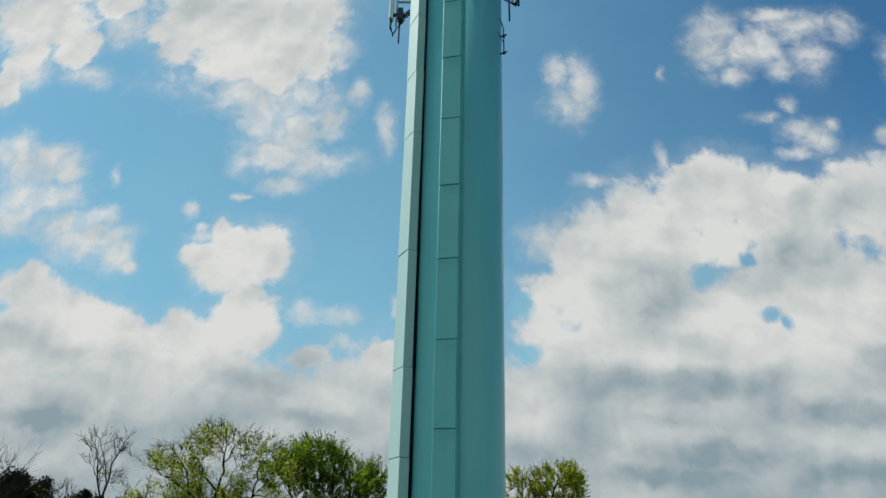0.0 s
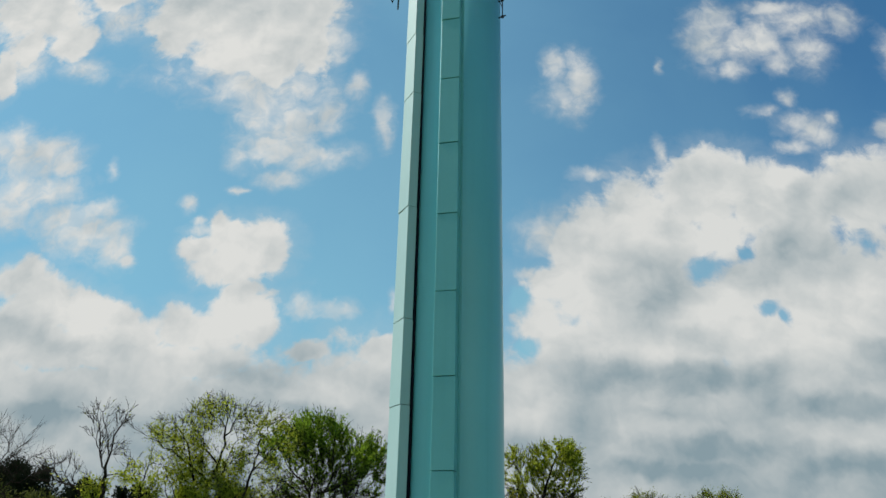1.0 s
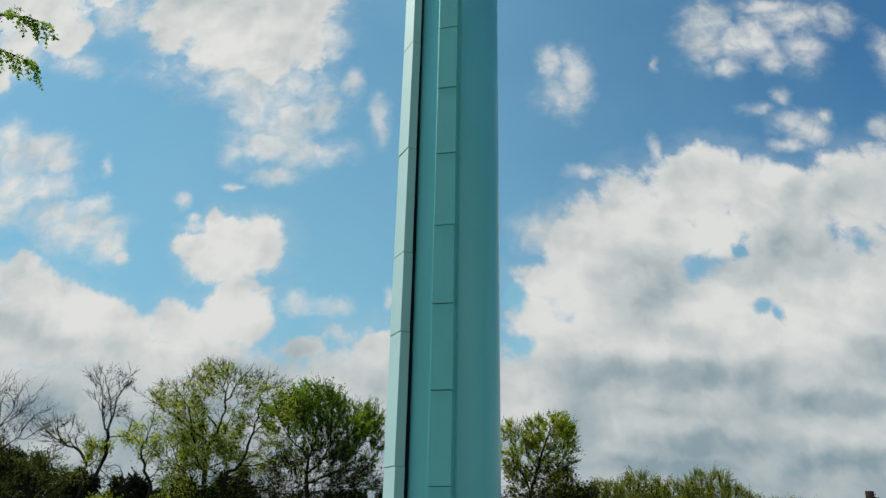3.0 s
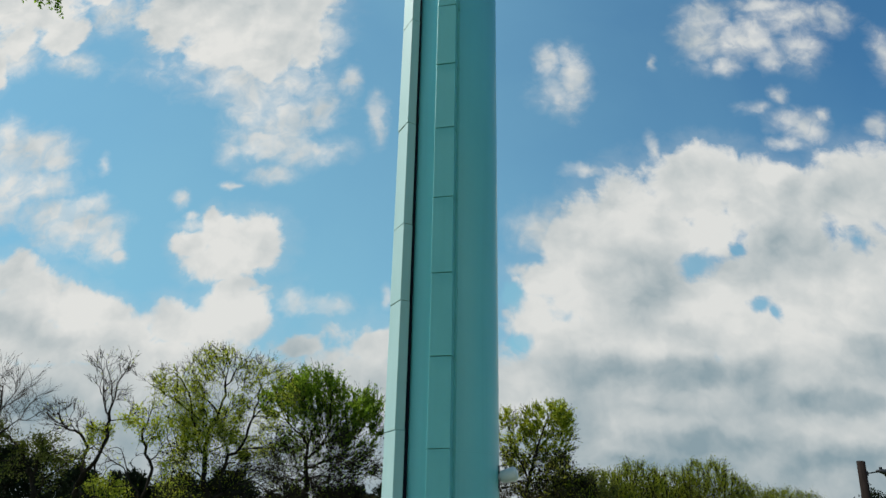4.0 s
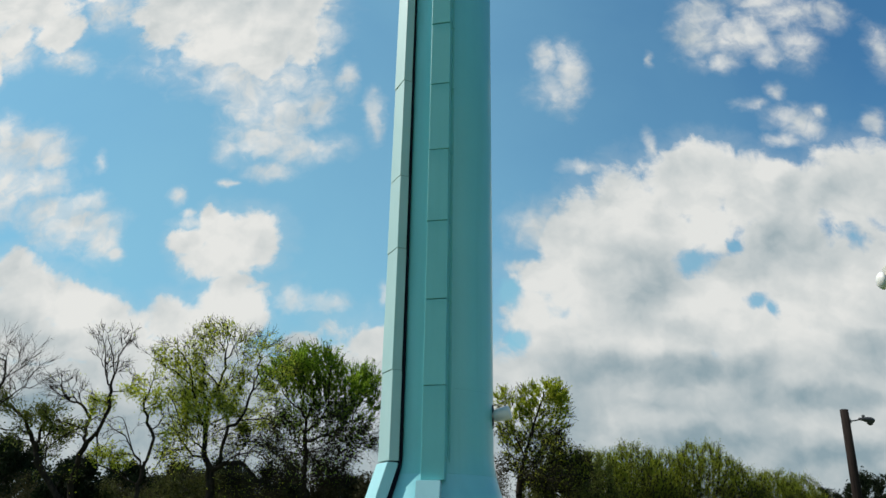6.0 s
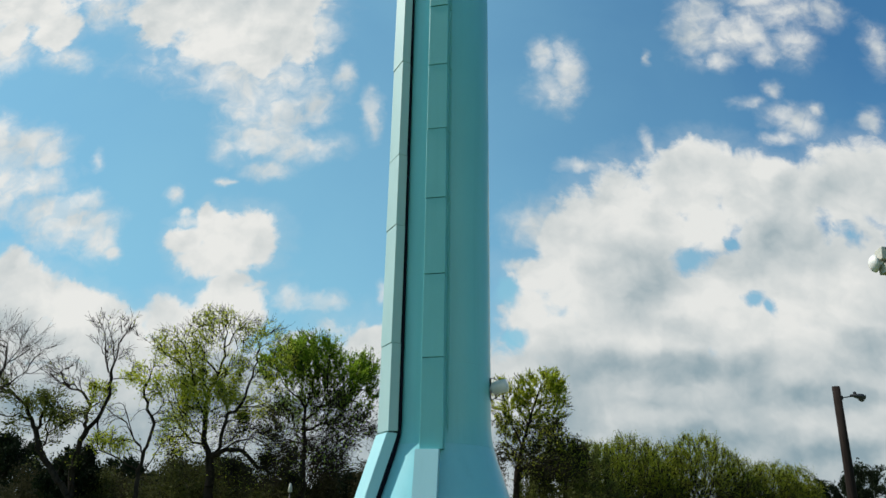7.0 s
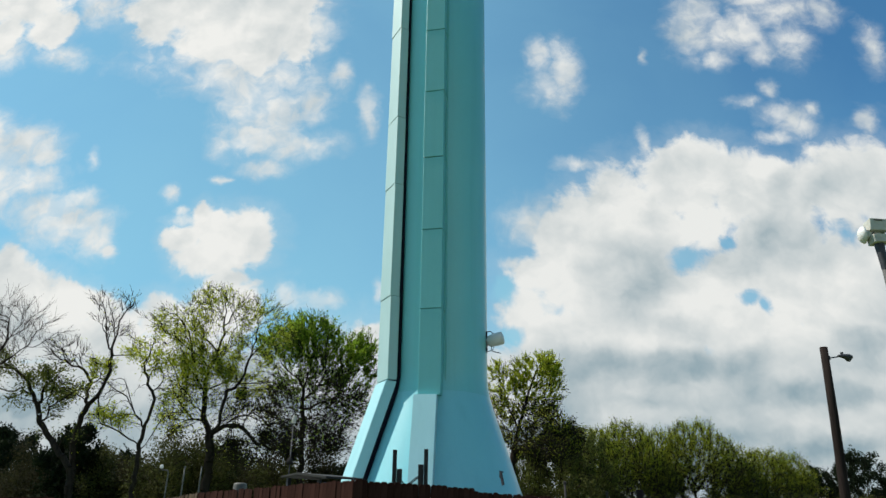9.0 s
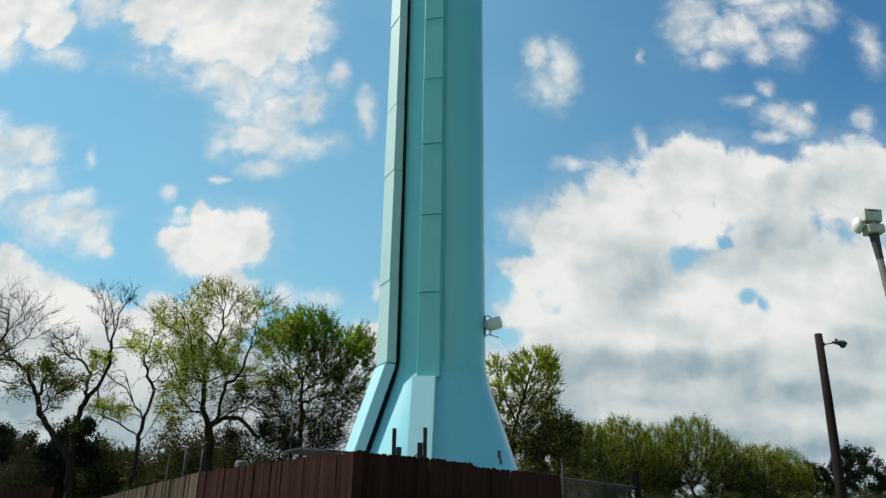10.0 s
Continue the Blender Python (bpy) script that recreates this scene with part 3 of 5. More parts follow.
# ---- fixtures on the tower ----
def drum_antenna():
    t = thing("drum_antenna", (1.82, 25.5, 6.28), "off-white drum antenna clamped to the tower stem", "antenna")
    aim = pose(0.14, 0, 0.02, 0, 78, -14)
    part("radome", lathe([(0.005, 0.0), (0.14, 0.0), (0.17, 0.03), (0.190, 0.25), (0.190, 0.41), (0.175, 0.445), (0.11, 0.465), (0.005, 0.47)], 40, aim), RADOME, t, smooth=True)
    part("back_plate", lathe([(0.005, -0.05), (0.12, -0.05), (0.12, 0.01), (0.005, 0.01)], 24, aim), GALV, t)
    part("mast", tube([(0.08, -0.05, -0.28), (0.08, -0.05, 0.32)], 0.03), DARK_STEEL, t)
    for z in (-0.22, 0.24):
        part("clamp", box(-0.06, 0.11, -0.09, -0.01, z - 0.03, z + 0.03, 0.008), DARK_STEEL, t)
    part("strut", tube([(0.08, -0.05, 0.30), (0.20, -0.03, 0.33), (0.30, -0.01, 0.24)], 0.016), DARK_STEEL, t)
    part("stub", tube([(0.22, -0.02, -0.10), (0.24, -0.02, -0.27), (0.50, 0.02, -0.33)], 0.014), DARK_STEEL, t)
    part("cable", tube([(0.3, 0, -0.12), (0.27, -0.03, -0.24), (0.10, -0.05, -0.30), (0.0, -0.03, -0.42)], 0.011, 6), RUBBER, t)


drum_antenna()


def panel_antenna(place, turn, drop):
    """A tall panel antenna on its pipe, with hanging jumpers."""
    t = thing("panel_antenna", place, "off-white panel antenna with black jumper cables high on the stem", "antenna", "antennas high on the tower")
    t.rotation_euler = (0, 0, radians(turn))
    part("radome", box(-0.15, 0.15, -0.12, 0.04, 0.0, 1.9, 0.04), RADOME, t)
    part("mount_pipe", tube([(0, 0.17, -0.35), (0, 0.17, 2.1)], 0.038), GALV, t)
    for z in (0.25, 1.6):
        part("bracket", box(-0.05, 0.05, 0.02, 0.22, z - 0.05, z + 0.05, 0.008), DARK_STEEL, t)
    part("standoff", tube([(0, 0.17, 0.9), (0, 0.85, 0.9)], 0.05), GALV, t)
    rnd = random.Random(int(drop * 100))
    for k in range(5):
        x = -0.1 + 0.05 * k
        pts = [(x, -0.04, 0.02), (x + rnd.uniform(-0.04, 0.04), -0.05, -0.25 - 0.06 * k), (x * 0.5, 0.06, -drop + rnd.uniform(-0.1, 0.1)),
               (0.06, 0.2, -drop * 0.7), (0.08, 0.5, -0.05)]
        part("jumper_cable", tube(pts, 0.022, 6), RUBBER, t)
    part("tail_pipe", tube([(0.02, 0.3, 0.3), (0.02, 0.3, -1.15)], 0.032), DARK_STEEL, t)
    for k in range(4):
        part("feed_clamp", box(-0.05, 0.09, 0.34 + 0.09 * k, 0.42 + 0.09 * k, 0.02 + 0.07 * k, 0.20 + 0.08 * k, 0.01), DARK_STEEL, t)
    part("remote_radio", box(-0.16, 0.16, 0.22, 0.42, -0.05, 0.5, 0.02), DARK_STEEL, t)


panel_antenna((-2.20, 26.1, 27.62), -88, 0.70)
panel_antenna((2.58, 24.75, 27.4), 75, 0.45)
panel_antenna((0.5, 28.1, 27.1), 180, 0.5)


def whip_antenna():
    t = thing("whip_antenna", (2.06, 25.0, 24.9), "dark folded dipole antenna bracketed beside the stem", "antenna")
    part("mast", tube([(0.02, 0, 0.0), (0.02, 0, 1.15), (-0.10, 0.15, 1.75), (-0.34, 0.4, 1.9)], 0.022), DARK_STEEL, t)
    for z in (0.06, 0.82):
        part("crossbar", tube([(-0.12, 0.06, z), (0.13, -0.05, z + 0.02)], 0.028), DARK_STEEL, t)
        part("hub", lathe([(0.01, z - 0.06), (0.05, z - 0.04), (0.05, z + 0.04), (0.01, z + 0.06)], 12, pose(0.02, 0, 0)), DARK_STEEL, t)
    part("brace", tube([(0.02, 0, 0.5), (-0.20, 0.12, 1.15)], 0.014), DARK_STEEL, t)


whip_antenna()


def pipe_bracket():
    t = thing("pipe_bracket", (2.24, 23.45, 2.12), "small dark steel bracket on the tower bell", "bracket")
    part("plate", box(-0.02, 0.02, -0.03, 0.05, 0.0, 0.34, 0.006, pose(0, 0, 0, -20, 0, 30)), DARK_STEEL, t)
    part("hook", tube([(0.0, -0.03, 0.30), (-0.09, -0.08, 0.32), (-0.09, -0.06, 0.18), (0.0, 0.0, 0.14)], 0.018), DARK_STEEL, t)


pipe_bracket()


# ---- things in the compound ----
def meter_rack():
    t = thing("meter_rack", (0.02, 21.8, 0), "dark steel meter rack of two posts with wire braces", "rack")
    for x, h in ((-0.31, 2.76), (0.41, 2.78)):
        part("post", box(x - 0.045, x + 0.045, -0.045, 0.045, 0, h, 0.008), POST, t)
        part("short_post", box(x + (0.055 if x < 0 else -0.175), x + (0.175 if x < 0 else -0.055), -0.04, 0.05, 0, h - (0.42 if x < 0 else 0.34), 0.01), POST, t)
    part("brace", tube([(-0.2, 0, 2.14), (-0.05, 0, 2.0), (0.02, 0, 1.98), (0.30, 0, 2.2)], 0.012, 6), POST, t)
    part("brace", tube([(-0.32, 0.02, 1.75), (0.32, 0.02, 2.26)], 0.012, 6), POST, t)
    part("crossbar", box(-0.31, 0.41, -0.02, 0.02, 1.2, 1.28, 0.006), POST, t)


meter_rack()


def equipment_shelter():
    t = thing("equipment_canopy", (-1.32, 19.59, 0), "low equipment canopy with a thin grey ridged roof", "canopy")
    t.rotation_euler[2] = radians(-46.5)
    for x in (-0.95, 0.48):
        for y in (-0.36, 0.36):
            part("post", box(x - 0.04, x + 0.04, y - 0.04, y + 0.04, 0, 1.86 if x > 0 else 2.00, 0.008), DARK_STEEL, t)
    for side, x0, x1 in ((-1, -1.14, -0.47), (1, -0.47, 0.60)):
        drop = 0.03 if side < 0 else 0.12
        z0, z1 = (2.04 - drop, 2.04) if side < 0 else (2.04, 2.04 - drop)
        bm = bmesh.new()
        rows = [[bm.verts.new((x, y, z + dz)) for dz in (0, 0.035) for y in (-0.45, 0.45)] for x, z in ((x0, z0), (x1, z1))]
        (p, q, r, u), (e, f, g, h) = rows
        for face in ((p, q, f, e), (r, g, h, u), (p, e, g, r), (q, u, h, f), (p, r, u, q), (e, f, h, g)):
            bm.faces.new(face)
        bmesh.ops.recalc_face_normals(bm, faces=bm.faces[:])
        part("roof_sheet", bm, ROOF_EDGE, t, "thin grey roof sheet")
    cab = part("cabinet", box(-0.7, 0.25, -0.25, 0.30, 0, 1.5, 0.03), CABINET, t, "dark equipment cabinet")
    part("door", box(-0.6, -0.1, -0.28, -0.253, 0.1, 1.4, 0.01), CABINET, cab)


equipment_shelter()


def vent_stack():
    t = thing("vent_stack", (-2.32, 20.3, 0), "thin dark vent stack with a small pale cap", "pipe")
    part("pipe", tube([(0, 0, 0), (0, 0, 3.16)], 0.011, 8), DARK_STEEL, t, smooth=True)
    part("cap", lathe([(0.030, 3.13), (0.042, 3.15), (0.040, 3.21), (0.022, 3.28), (0.005, 3.31)], 16), SIREN, t, "small pale cone cap", smooth=True)
    part("cowl", lathe([(0.04, 2.28), (0.075, 2.30), (0.075, 2.35), (0.045, 2.40), (0.012, 2.43)], 16), ROOFING, t, "dark round cowl", smooth=True)


vent_stack()


def vent_pipe(x, y, h, hook):
    t = thing("vent_pipe", (x, y, 0), "pale galvanised vent pipe with a bent top" if hook else "pale galvanised steel pipe post", "pipe", "pipes behind the fence")
    pts = [(0, 0, 0), (0, 0, h - 0.3)]
    if hook:
        pts += [(0, 0, h - 0.1), (-0.03, 0, h - 0.02), (-0.20, 0, h - 0.02), (-0.24, 0, h), (-0.24, 0, h + 0.06)]
    else:
        pts += [(0, 0, h)]
    part("pipe", tube(pts, 0.019, 10), PIPE, t, smooth=True)
    if hook:
        part("cap", lathe([(0.01, 0.08), (0.045, 0.055), (0.06, 0), (0.045, -0.04), (0.01, -0.04)], 14, pose(-0.24, 0, h + 0.07)), RADOME, t, "pale round cap")
    else:
        part("cap", lathe([(0.026, h - 0.02), (0.026, h + 0.02), (0.01, h + 0.03)], 12), PIPE, t)


vent_pipe(-8.16, 27.8, 2.78, True)
vent_pipe(-6.57, 25.2, 2.63, False)
vent_pipe(-6.62, 26.55, 2.75, False)

tank = thing("pressure_tank", (-3.78, 21.7, 0), "small dull grey upright tank behind the fence", "tank")
part("shell", lathe([(0.15, 0.0), (0.15, 1.95), (0.142, 1.985), (0.11, 2.00), (0.01, 2.01)], 28), PIPE, tank, smooth=True)
part("collar", lathe([(0.153, 0.3), (0.165, 0.32), (0.165, 0.4), (0.153, 0.42)], 28), GALV, tank)


# ---- lamp pole and siren ----
def yard_lamp():
    t = thing("yard_lamp", (13.75, 30.5, 0), "dark wooden pole with a small cobra-head lamp", "street lamp")
    part("pole", tube([(0, 0, 0), (0.15, 0, 2.5), (0.30, 0, 5.0), (0.42, 0, 7.40)], [0.17, 0.16, 0.145, 0.13], 18), POLE_WOOD, t, smooth=True)
    part("arm", tube([(0.44, 0, 7.0), (0.70, 0, 7.03), (0.95, 0, 7.07)], 0.022), DARK_STEEL, t)
    part("bracket", box(0.50, 0.57, -0.05, 0.05, 6.93, 7.08, 0.01), DARK_STEEL, t)
    head = part("head", lathe([(0.01, -0.30), (0.05, -0.27), (0.08, -0.14), (0.12, 0.0), (0.13, 0.10), (0.09, 0.20), (0.01, 0.24)], 24,
                pose(1.14, 0, 7.06, 0, 97, 0) @ Matrix.Diagonal((0.8, 1, 1, 1))), DARK_STEEL, t, "dark lamp housing", smooth=True)
    part("lens", lathe([(0.11, 0.0), (0.10, -0.06), (0.06, -0.11), (0.01, -0.13)], 20, pose(1.21, 0, 7.00)), DARK_STEEL, head, "smoky lamp bowl", smooth=True)
    part("photocell", lathe([(0.05, 0.0), (0.05, 0.08), (0.01, 0.10)], 12, pose(1.02, 0, 7.13)), DARK_STEEL, head)


yard_lamp()


def warning_siren():
    t = thing("warning_siren", (20.0, 35.3, 0), "cream rotating warning siren on a tall pole", "siren")
    part("pole", tube([(0, 0, 0), (0, 0, 6), (0, 0, 12.3)], [0.20, 0.17, 0.14], 16), WIRE, t, "grey weathered pole", smooth=True)
    part("collar", tube([(0, 0, 12.2), (0, 0, 12.5), (0, 0, 13.45)], [0.15, 0.16, 0.21], 16), DARK_STEEL, t, "dark flared pole collar")
    part("gearbox", box(-0.34, 0.40, -0.30, 0.30, 13.45, 13.86, 0.05), SIREN, t)
    part("neck", tube([(0.05, 0, 13.84), (0.05, 0, 14.1)], 0.16, 16), SIREN, t)
    part("motor_housing", box(-0.36, 0.40, -0.30, 0.36, 14.02, 14.62, 0.035, pose(0.02, 0, 14.3, 0, 7, -4) @ pose(0, 0, -14.3)), SIREN, t)
    part("vent", box(-0.18, 0.18, -0.33, -0.295, 14.50, 14.56, 0.008, pose(0.02, 0, 14.3, 0, 7, -4) @ pose(0, 0, -14.3)), DARK_STEEL, t)
    part("horn", lathe([(0.14, -0.15), (0.19, 0.0), (0.34, 0.08), (0.40, 0.11), (0.41, 0.15), (0.38, 0.22), (0.32, 0.29), (0.23, 0.35), (0.12, 0.385), (0.01, 0.395)], 36,
                pose(-0.36, 0.12, 13.98, 0, -90, -14)), RADOME, t, "round cream siren horn dome", smooth=True)
    part("conduit", tube([(0.19, -0.12, 0.4), (0.16, -0.12, 11.9)], 0.03, 8), GALV, t)


warning_siren()


# ---- fences ----
def picket_mesh(name, w, h, mat):
    bm = bmesh.new()
    e = 0.036
    outline = [(-w / 2, 0), (w / 2, 0), (w / 2, h - e), (w / 2 - e, h), (-w / 2 + e, h), (-w / 2, h - e)]
    a = [bm.verts.new((x, -0.009, z)) for x, z in outline]
    b = [bm.verts.new((x, 0.009, z)) for x, z in outline]
    bm.faces.new(a), bm.faces.new(b[::-1])
    for i in range(6):
        j = (i + 1) % 6
        bm.faces.new((a[j], a[i], b[i], b[j]))
    bmesh.ops.recalc_face_normals(bm, faces=bm.faces)
    me = bpy.data.meshes.new(name)
    bm.to_mesh(me)
    bm.free()
    me.materials.append(mat)
    return me


def wooden_fence(a, b, tops, mat, label, seed):
    """Dog-eared pickets from a to b; tops: (share of the length, height) where each stretch begins."""
    a, b = Vector((*a, 0)), Vector((*b, 0))
    run = (b - a).length
    yaw = math.atan2(b.y - a.y, b.x - a.x)
    t = thing("wooden_fence", a, label, "fence", "wooden privacy fence round the compound")
    t.rotation_euler = (0, 0, yaw)
    mesh = picket_mesh("picket", 0.158, 1.83, mat)
    rnd = random.Random(seed)
    n = int(run / 0.145)
    for i in range(n):
        share = i / n
        top = [h for s0, h in tops if s0 <= share][-1]
        p = new("picket", mesh)
        p.parent = t
        p.location = (0.07 + i * run / n, 0.0025 * (i % 2) + rnd.uniform(-0.002, 0.002), rnd.uniform(-0.014, 0.014) + top - 1.83)
        p.rotation_euler = (rnd.uniform(-0.012, 0.012), rnd.uniform(-0.004, 0.004), rnd.uniform(-0.012, 0.012))
        p.scale = (rnd.uniform(0.97, 1.02), 1, 1)
    for z in (0.35, 0.95, 1.55):
        part("rail", box(0, run, 0.016, 0.055, z - 0.045, z + 0.045, 0.004), mat, t)
    for k in range(int(run / 2.44) + 1):
        x = min(k * 2.44 + 0.05, run - 0.05)
        part("post", box(x - 0.045, x + 0.045, 0.058, 0.148, 0, 1.74, 0.006), mat, t)


CORNER, RIGHT_END, BEND, FAR_END = (-0.50, 17.85), (3.55, 22.2), (-5.15, 22.75), (-14.8, 36.7)
wooden_fence(CORNER, RIGHT_END, [(0.0, 1.83), (0.49, 1.77)], FENCE, "dark brown weathered wooden privacy fence with dog-eared pickets", 1)
wooden_fence(BEND, CORNER, [(0.0, 1.83)], FENCE, "dark brown weathered wooden privacy fence beside the tower", 2)
wooden_fence(FAR_END, BEND, [(0.0, 1.83)], FENCE_SUNLIT, "grey-brown wooden privacy fence to the trees, sunlight in its colour", 3)
wooden_fence((-30.0, 44.0), (-19.5, 41.0), [(0.0, 2.5)], FENCE, "dark red-brown board fence at the wood edge", 4)


corner = thing("fence_post", (*CORNER, 0), "square dark brown corner post of the wooden fence", "post")
part("post", box(-0.06, 0.06, -0.02, 0.10, 0, 1.80, 0.008, pose(0, 0, 0, 0, 0, 45)), FENCE, corner)


def chain_link_fence():
    a, b = Vector((3.62, 22.35, 0)), Vector((6.0, 25.5, 0))
    run = (b - a).length
    t = thing("chain_link_fence", a, "galvanised chain-link fence joined to the wooden fence", "fence")
    t.rotation_euler = (0, 0, math.atan2(b.y - a.y, b.x - a.x))
    h = 1.72
    for k in range(2):
        x = k * run * 0.52
        part("post", tube([(x, 0, 0), (x, 0, 1.98 if k else 2.1)], 0.028, 10), POST, t, smooth=True)
        part("post_cap", lathe([(0.045, -0.01), (0.045, 0.02), (0.01, 0.05)], 10, pose(x, 0, 1.98 if k else 2.1)), POST, t)
    part("end_post", tube([(run, 0, 0), (run, 0, 2.15)], [0.11, 0.10], 14), POLE_WOOD, t, "thick dark wooden end post", smooth=True)
    part("top_rail", tube([(0, 0, h), (run, 0, h)], 0.024, 8), WIRE, t, smooth=True)
    verts, faces = [], []
    pitch, thick = 0.075, 0.003
    n = int((run + h) / pitch)
    for sign in (1, -1):
        for i in range(n):
            x0 = i * pitch - (h if sign > 0 else 0)
            lo, hi = (x0, x0 + h) if sign > 0 else (x0, x0 - h)
            z0, z1 = 0.02, h - 0.01
            ends = []
            for x, z in ((lo, z0), (hi, z1)):
                ends.append([x, z])
            (xa, za), (xb, zb) = ends
            for e in (0, run):
                if (xa - e) * (xb - e) < 0:
                    f = (e - xa) / (xb - xa)
                    cut = [e, za + f * (zb - za)]
                    if (e == 0 and xa < 0) or (e == run and xa > run):
                        xa, za = cut
                    else:
                        xb, zb = cut
            if max(xa, xb) > run + 0.01 or min(xa, xb) < -0.01:
                continue
            base = len(verts)
            y = 0.004 * sign
            for x, z in ((xa, za), (xb, zb)):
                verts += [(x - thick, y, z), (x + thick, y - thick, z), (x + thick, y + thick, z)]
            faces += [(base, base + 1, base + 4, base + 3), (base + 1, base + 2, base + 5, base + 4), (base + 2, base, base + 3, base + 5)]
    w = raw("wire_mesh", verts, faces, WIRE, t)
    tagged(w, "woven diamond wire mesh", kind="stuff")


chain_link_fence()


# ---- trees ----
def segments(a, b, ra, rb, sides):
    """Corners and faces of many tapered bars at once."""
    d = b - a
    d /= np.maximum(np.linalg.norm(d, axis=1, keepdims=True), 1e-6)
    ref = np.where(np.abs(d[:, 2:3]) < 0.8, np.array([[0.0, 0.0, 1.0]]), np.array([[1.0, 0.0, 0.0]]))
    s = np.cross(d, ref)
    s /= np.maximum(np.linalg.norm(s, axis=1, keepdims=True), 1e-6)
    u = np.cross(d, s)
    ang = np.arange(sides) * 2 * np.pi / sides
    ring = s[:, None, :] * np.cos(ang)[None, :, None] + u[:, None, :] * np.sin(ang)[None, :, None]
    v = np.concatenate([a[:, None, :] + ring * ra[:, None, None], b[:, None, :] + ring * rb[:, None, None]], axis=1)
    k = np.arange(sides)
    f = np.stack([k, (k + 1) % sides, (k + 1) % sides + sides, k + sides], axis=1)
    faces = (f[None] + (np.arange(len(a)) * 2 * sides)[:, None, None]).reshape(-1, 4)
    return v.reshape(-1, 3), faces


def blades(centres, size, gen, droop=0.0, slim=0.30, along=None):
    """Small folded leaves, one quad each, turned at random or mostly along the given ways."""
    n = len(centres)
    axis = gen.normal(size=(n, 3))
    if along is not None:
        axis = axis * 0.55 + along
    axis[:, 2] -= droop
    axis /= np.maximum(np.linalg.norm(axis, axis=1, keepdims=True), 1e-6)
    side = np.cross(axis, gen.normal(size=(n, 3)))
    side /= np.maximum(np.linalg.norm(side, axis=1, keepdims=True), 1e-6)
    ln = size * gen.uniform(0.6, 1.3, (n, 1))
    w = ln * slim
    v = np.stack([centres, centres + axis * ln * 0.5 + side * w, centres + axis * ln, centres + axis * ln * 0.5 - side * w], axis=1).reshape(-1, 3)
    return v, np.arange(4 * n).reshape(-1, 4)


def grow(gen, stems, lumps, count, step=0.4, reach=4.0, kill=0.8, rounds=110, up=0.16, hold=0.5):
    """Space colonisation: limbs grow from the stems' lines into lumps (x, y, z, rx, rz) of a crown."""
    pts = []
    vol = np.array([l[3] ** 2 * l[4] for l in lumps])
    for l, share in zip(lumps, vol / vol.sum()):
        m = max(int(count * share), 8)
        q = gen.normal(size=(m, 3))
        q /= np.linalg.norm(q, axis=1, keepdims=True)
        q *= gen.uniform(0.05, 1, (m, 1)) ** (1 / 2.4)
        pts.append(q * np.array([l[3], l[3], l[4]]) + np.array(l[:3]))
    pts = np.concatenate(pts)
    pos, par = [], []
    for s, stem in enumerate(stems):
        last = -1
        line = [np.array(p, float) for p in stem]
        if s:
            last = int(np.argmin([np.linalg.norm(p - line[0]) for p in pos]))
            lean = gen.normal() * 0.30
            start = pos[last][1]
            for p in line:
                p[1] = start + lean * np.linalg.norm(p - line[0])
        for a, b in zip(line, line[1:]):
            n = max(int(np.linalg.norm(b - a) / step), 1)
            for i in range(n if b is not line[-1] else n + 1):
                if s and a is line[0] and i == 0:
                    continue
                pos.append(a + (b - a) * i / n + (gen.normal(size=3) * 0.05 if last >= 0 else 0))
                par.append(last)
                last = len(pos) - 1
    P = np.array(pos)
    D = P - P[np.maximum(par, 0)]
    D /= np.maximum(np.linalg.norm(D, axis=1, keepdims=True), 1e-6)
    alive = np.ones(len(pts), bool)
    dist = np.linalg.norm(pts[:, None] - P[None], axis=2)
    near, best = dist.argmin(1), dist.min(1)
    for _ in range(rounds):
        use = alive & (best < reach)
        if not use.any():
            reach *= 1.5
            if reach > 30:
                break
            continue
        way = pts[use] - P[near[use]]
        way /= np.maximum(np.linalg.norm(way, axis=1, keepdims=True), 1e-6)
        acc = np.zeros_like(P)
        np.add.at(acc, near[use], way)
        idx = np.unique(near[use])
        d = acc[idx]
        d /= np.maximum(np.linalg.norm(d, axis=1, keepdims=True), 1e-6)
        d = d * 0.75 + D[idx] * hold + gen.normal(size=d.shape) * 0.12
        d[:, 2] += up
        d /= np.linalg.norm(d, axis=1, keepdims=True)
        fresh = P[idx] + d * step
        D = np.concatenate([D, d])
        first = len(P)
        P = np.concatenate([P, fresh])
        par += list(idx)
        nd = np.linalg.norm(pts[:, None] - fresh[None], axis=2)
        k = nd.argmin(1)
        m = nd.min(1)
        better = m < best
        near = np.where(better, first + k, near)
        best = np.where(better, m, best)
        alive &= best > kill
        if len(P) > 6000:
            break
    return P, np.array(par)


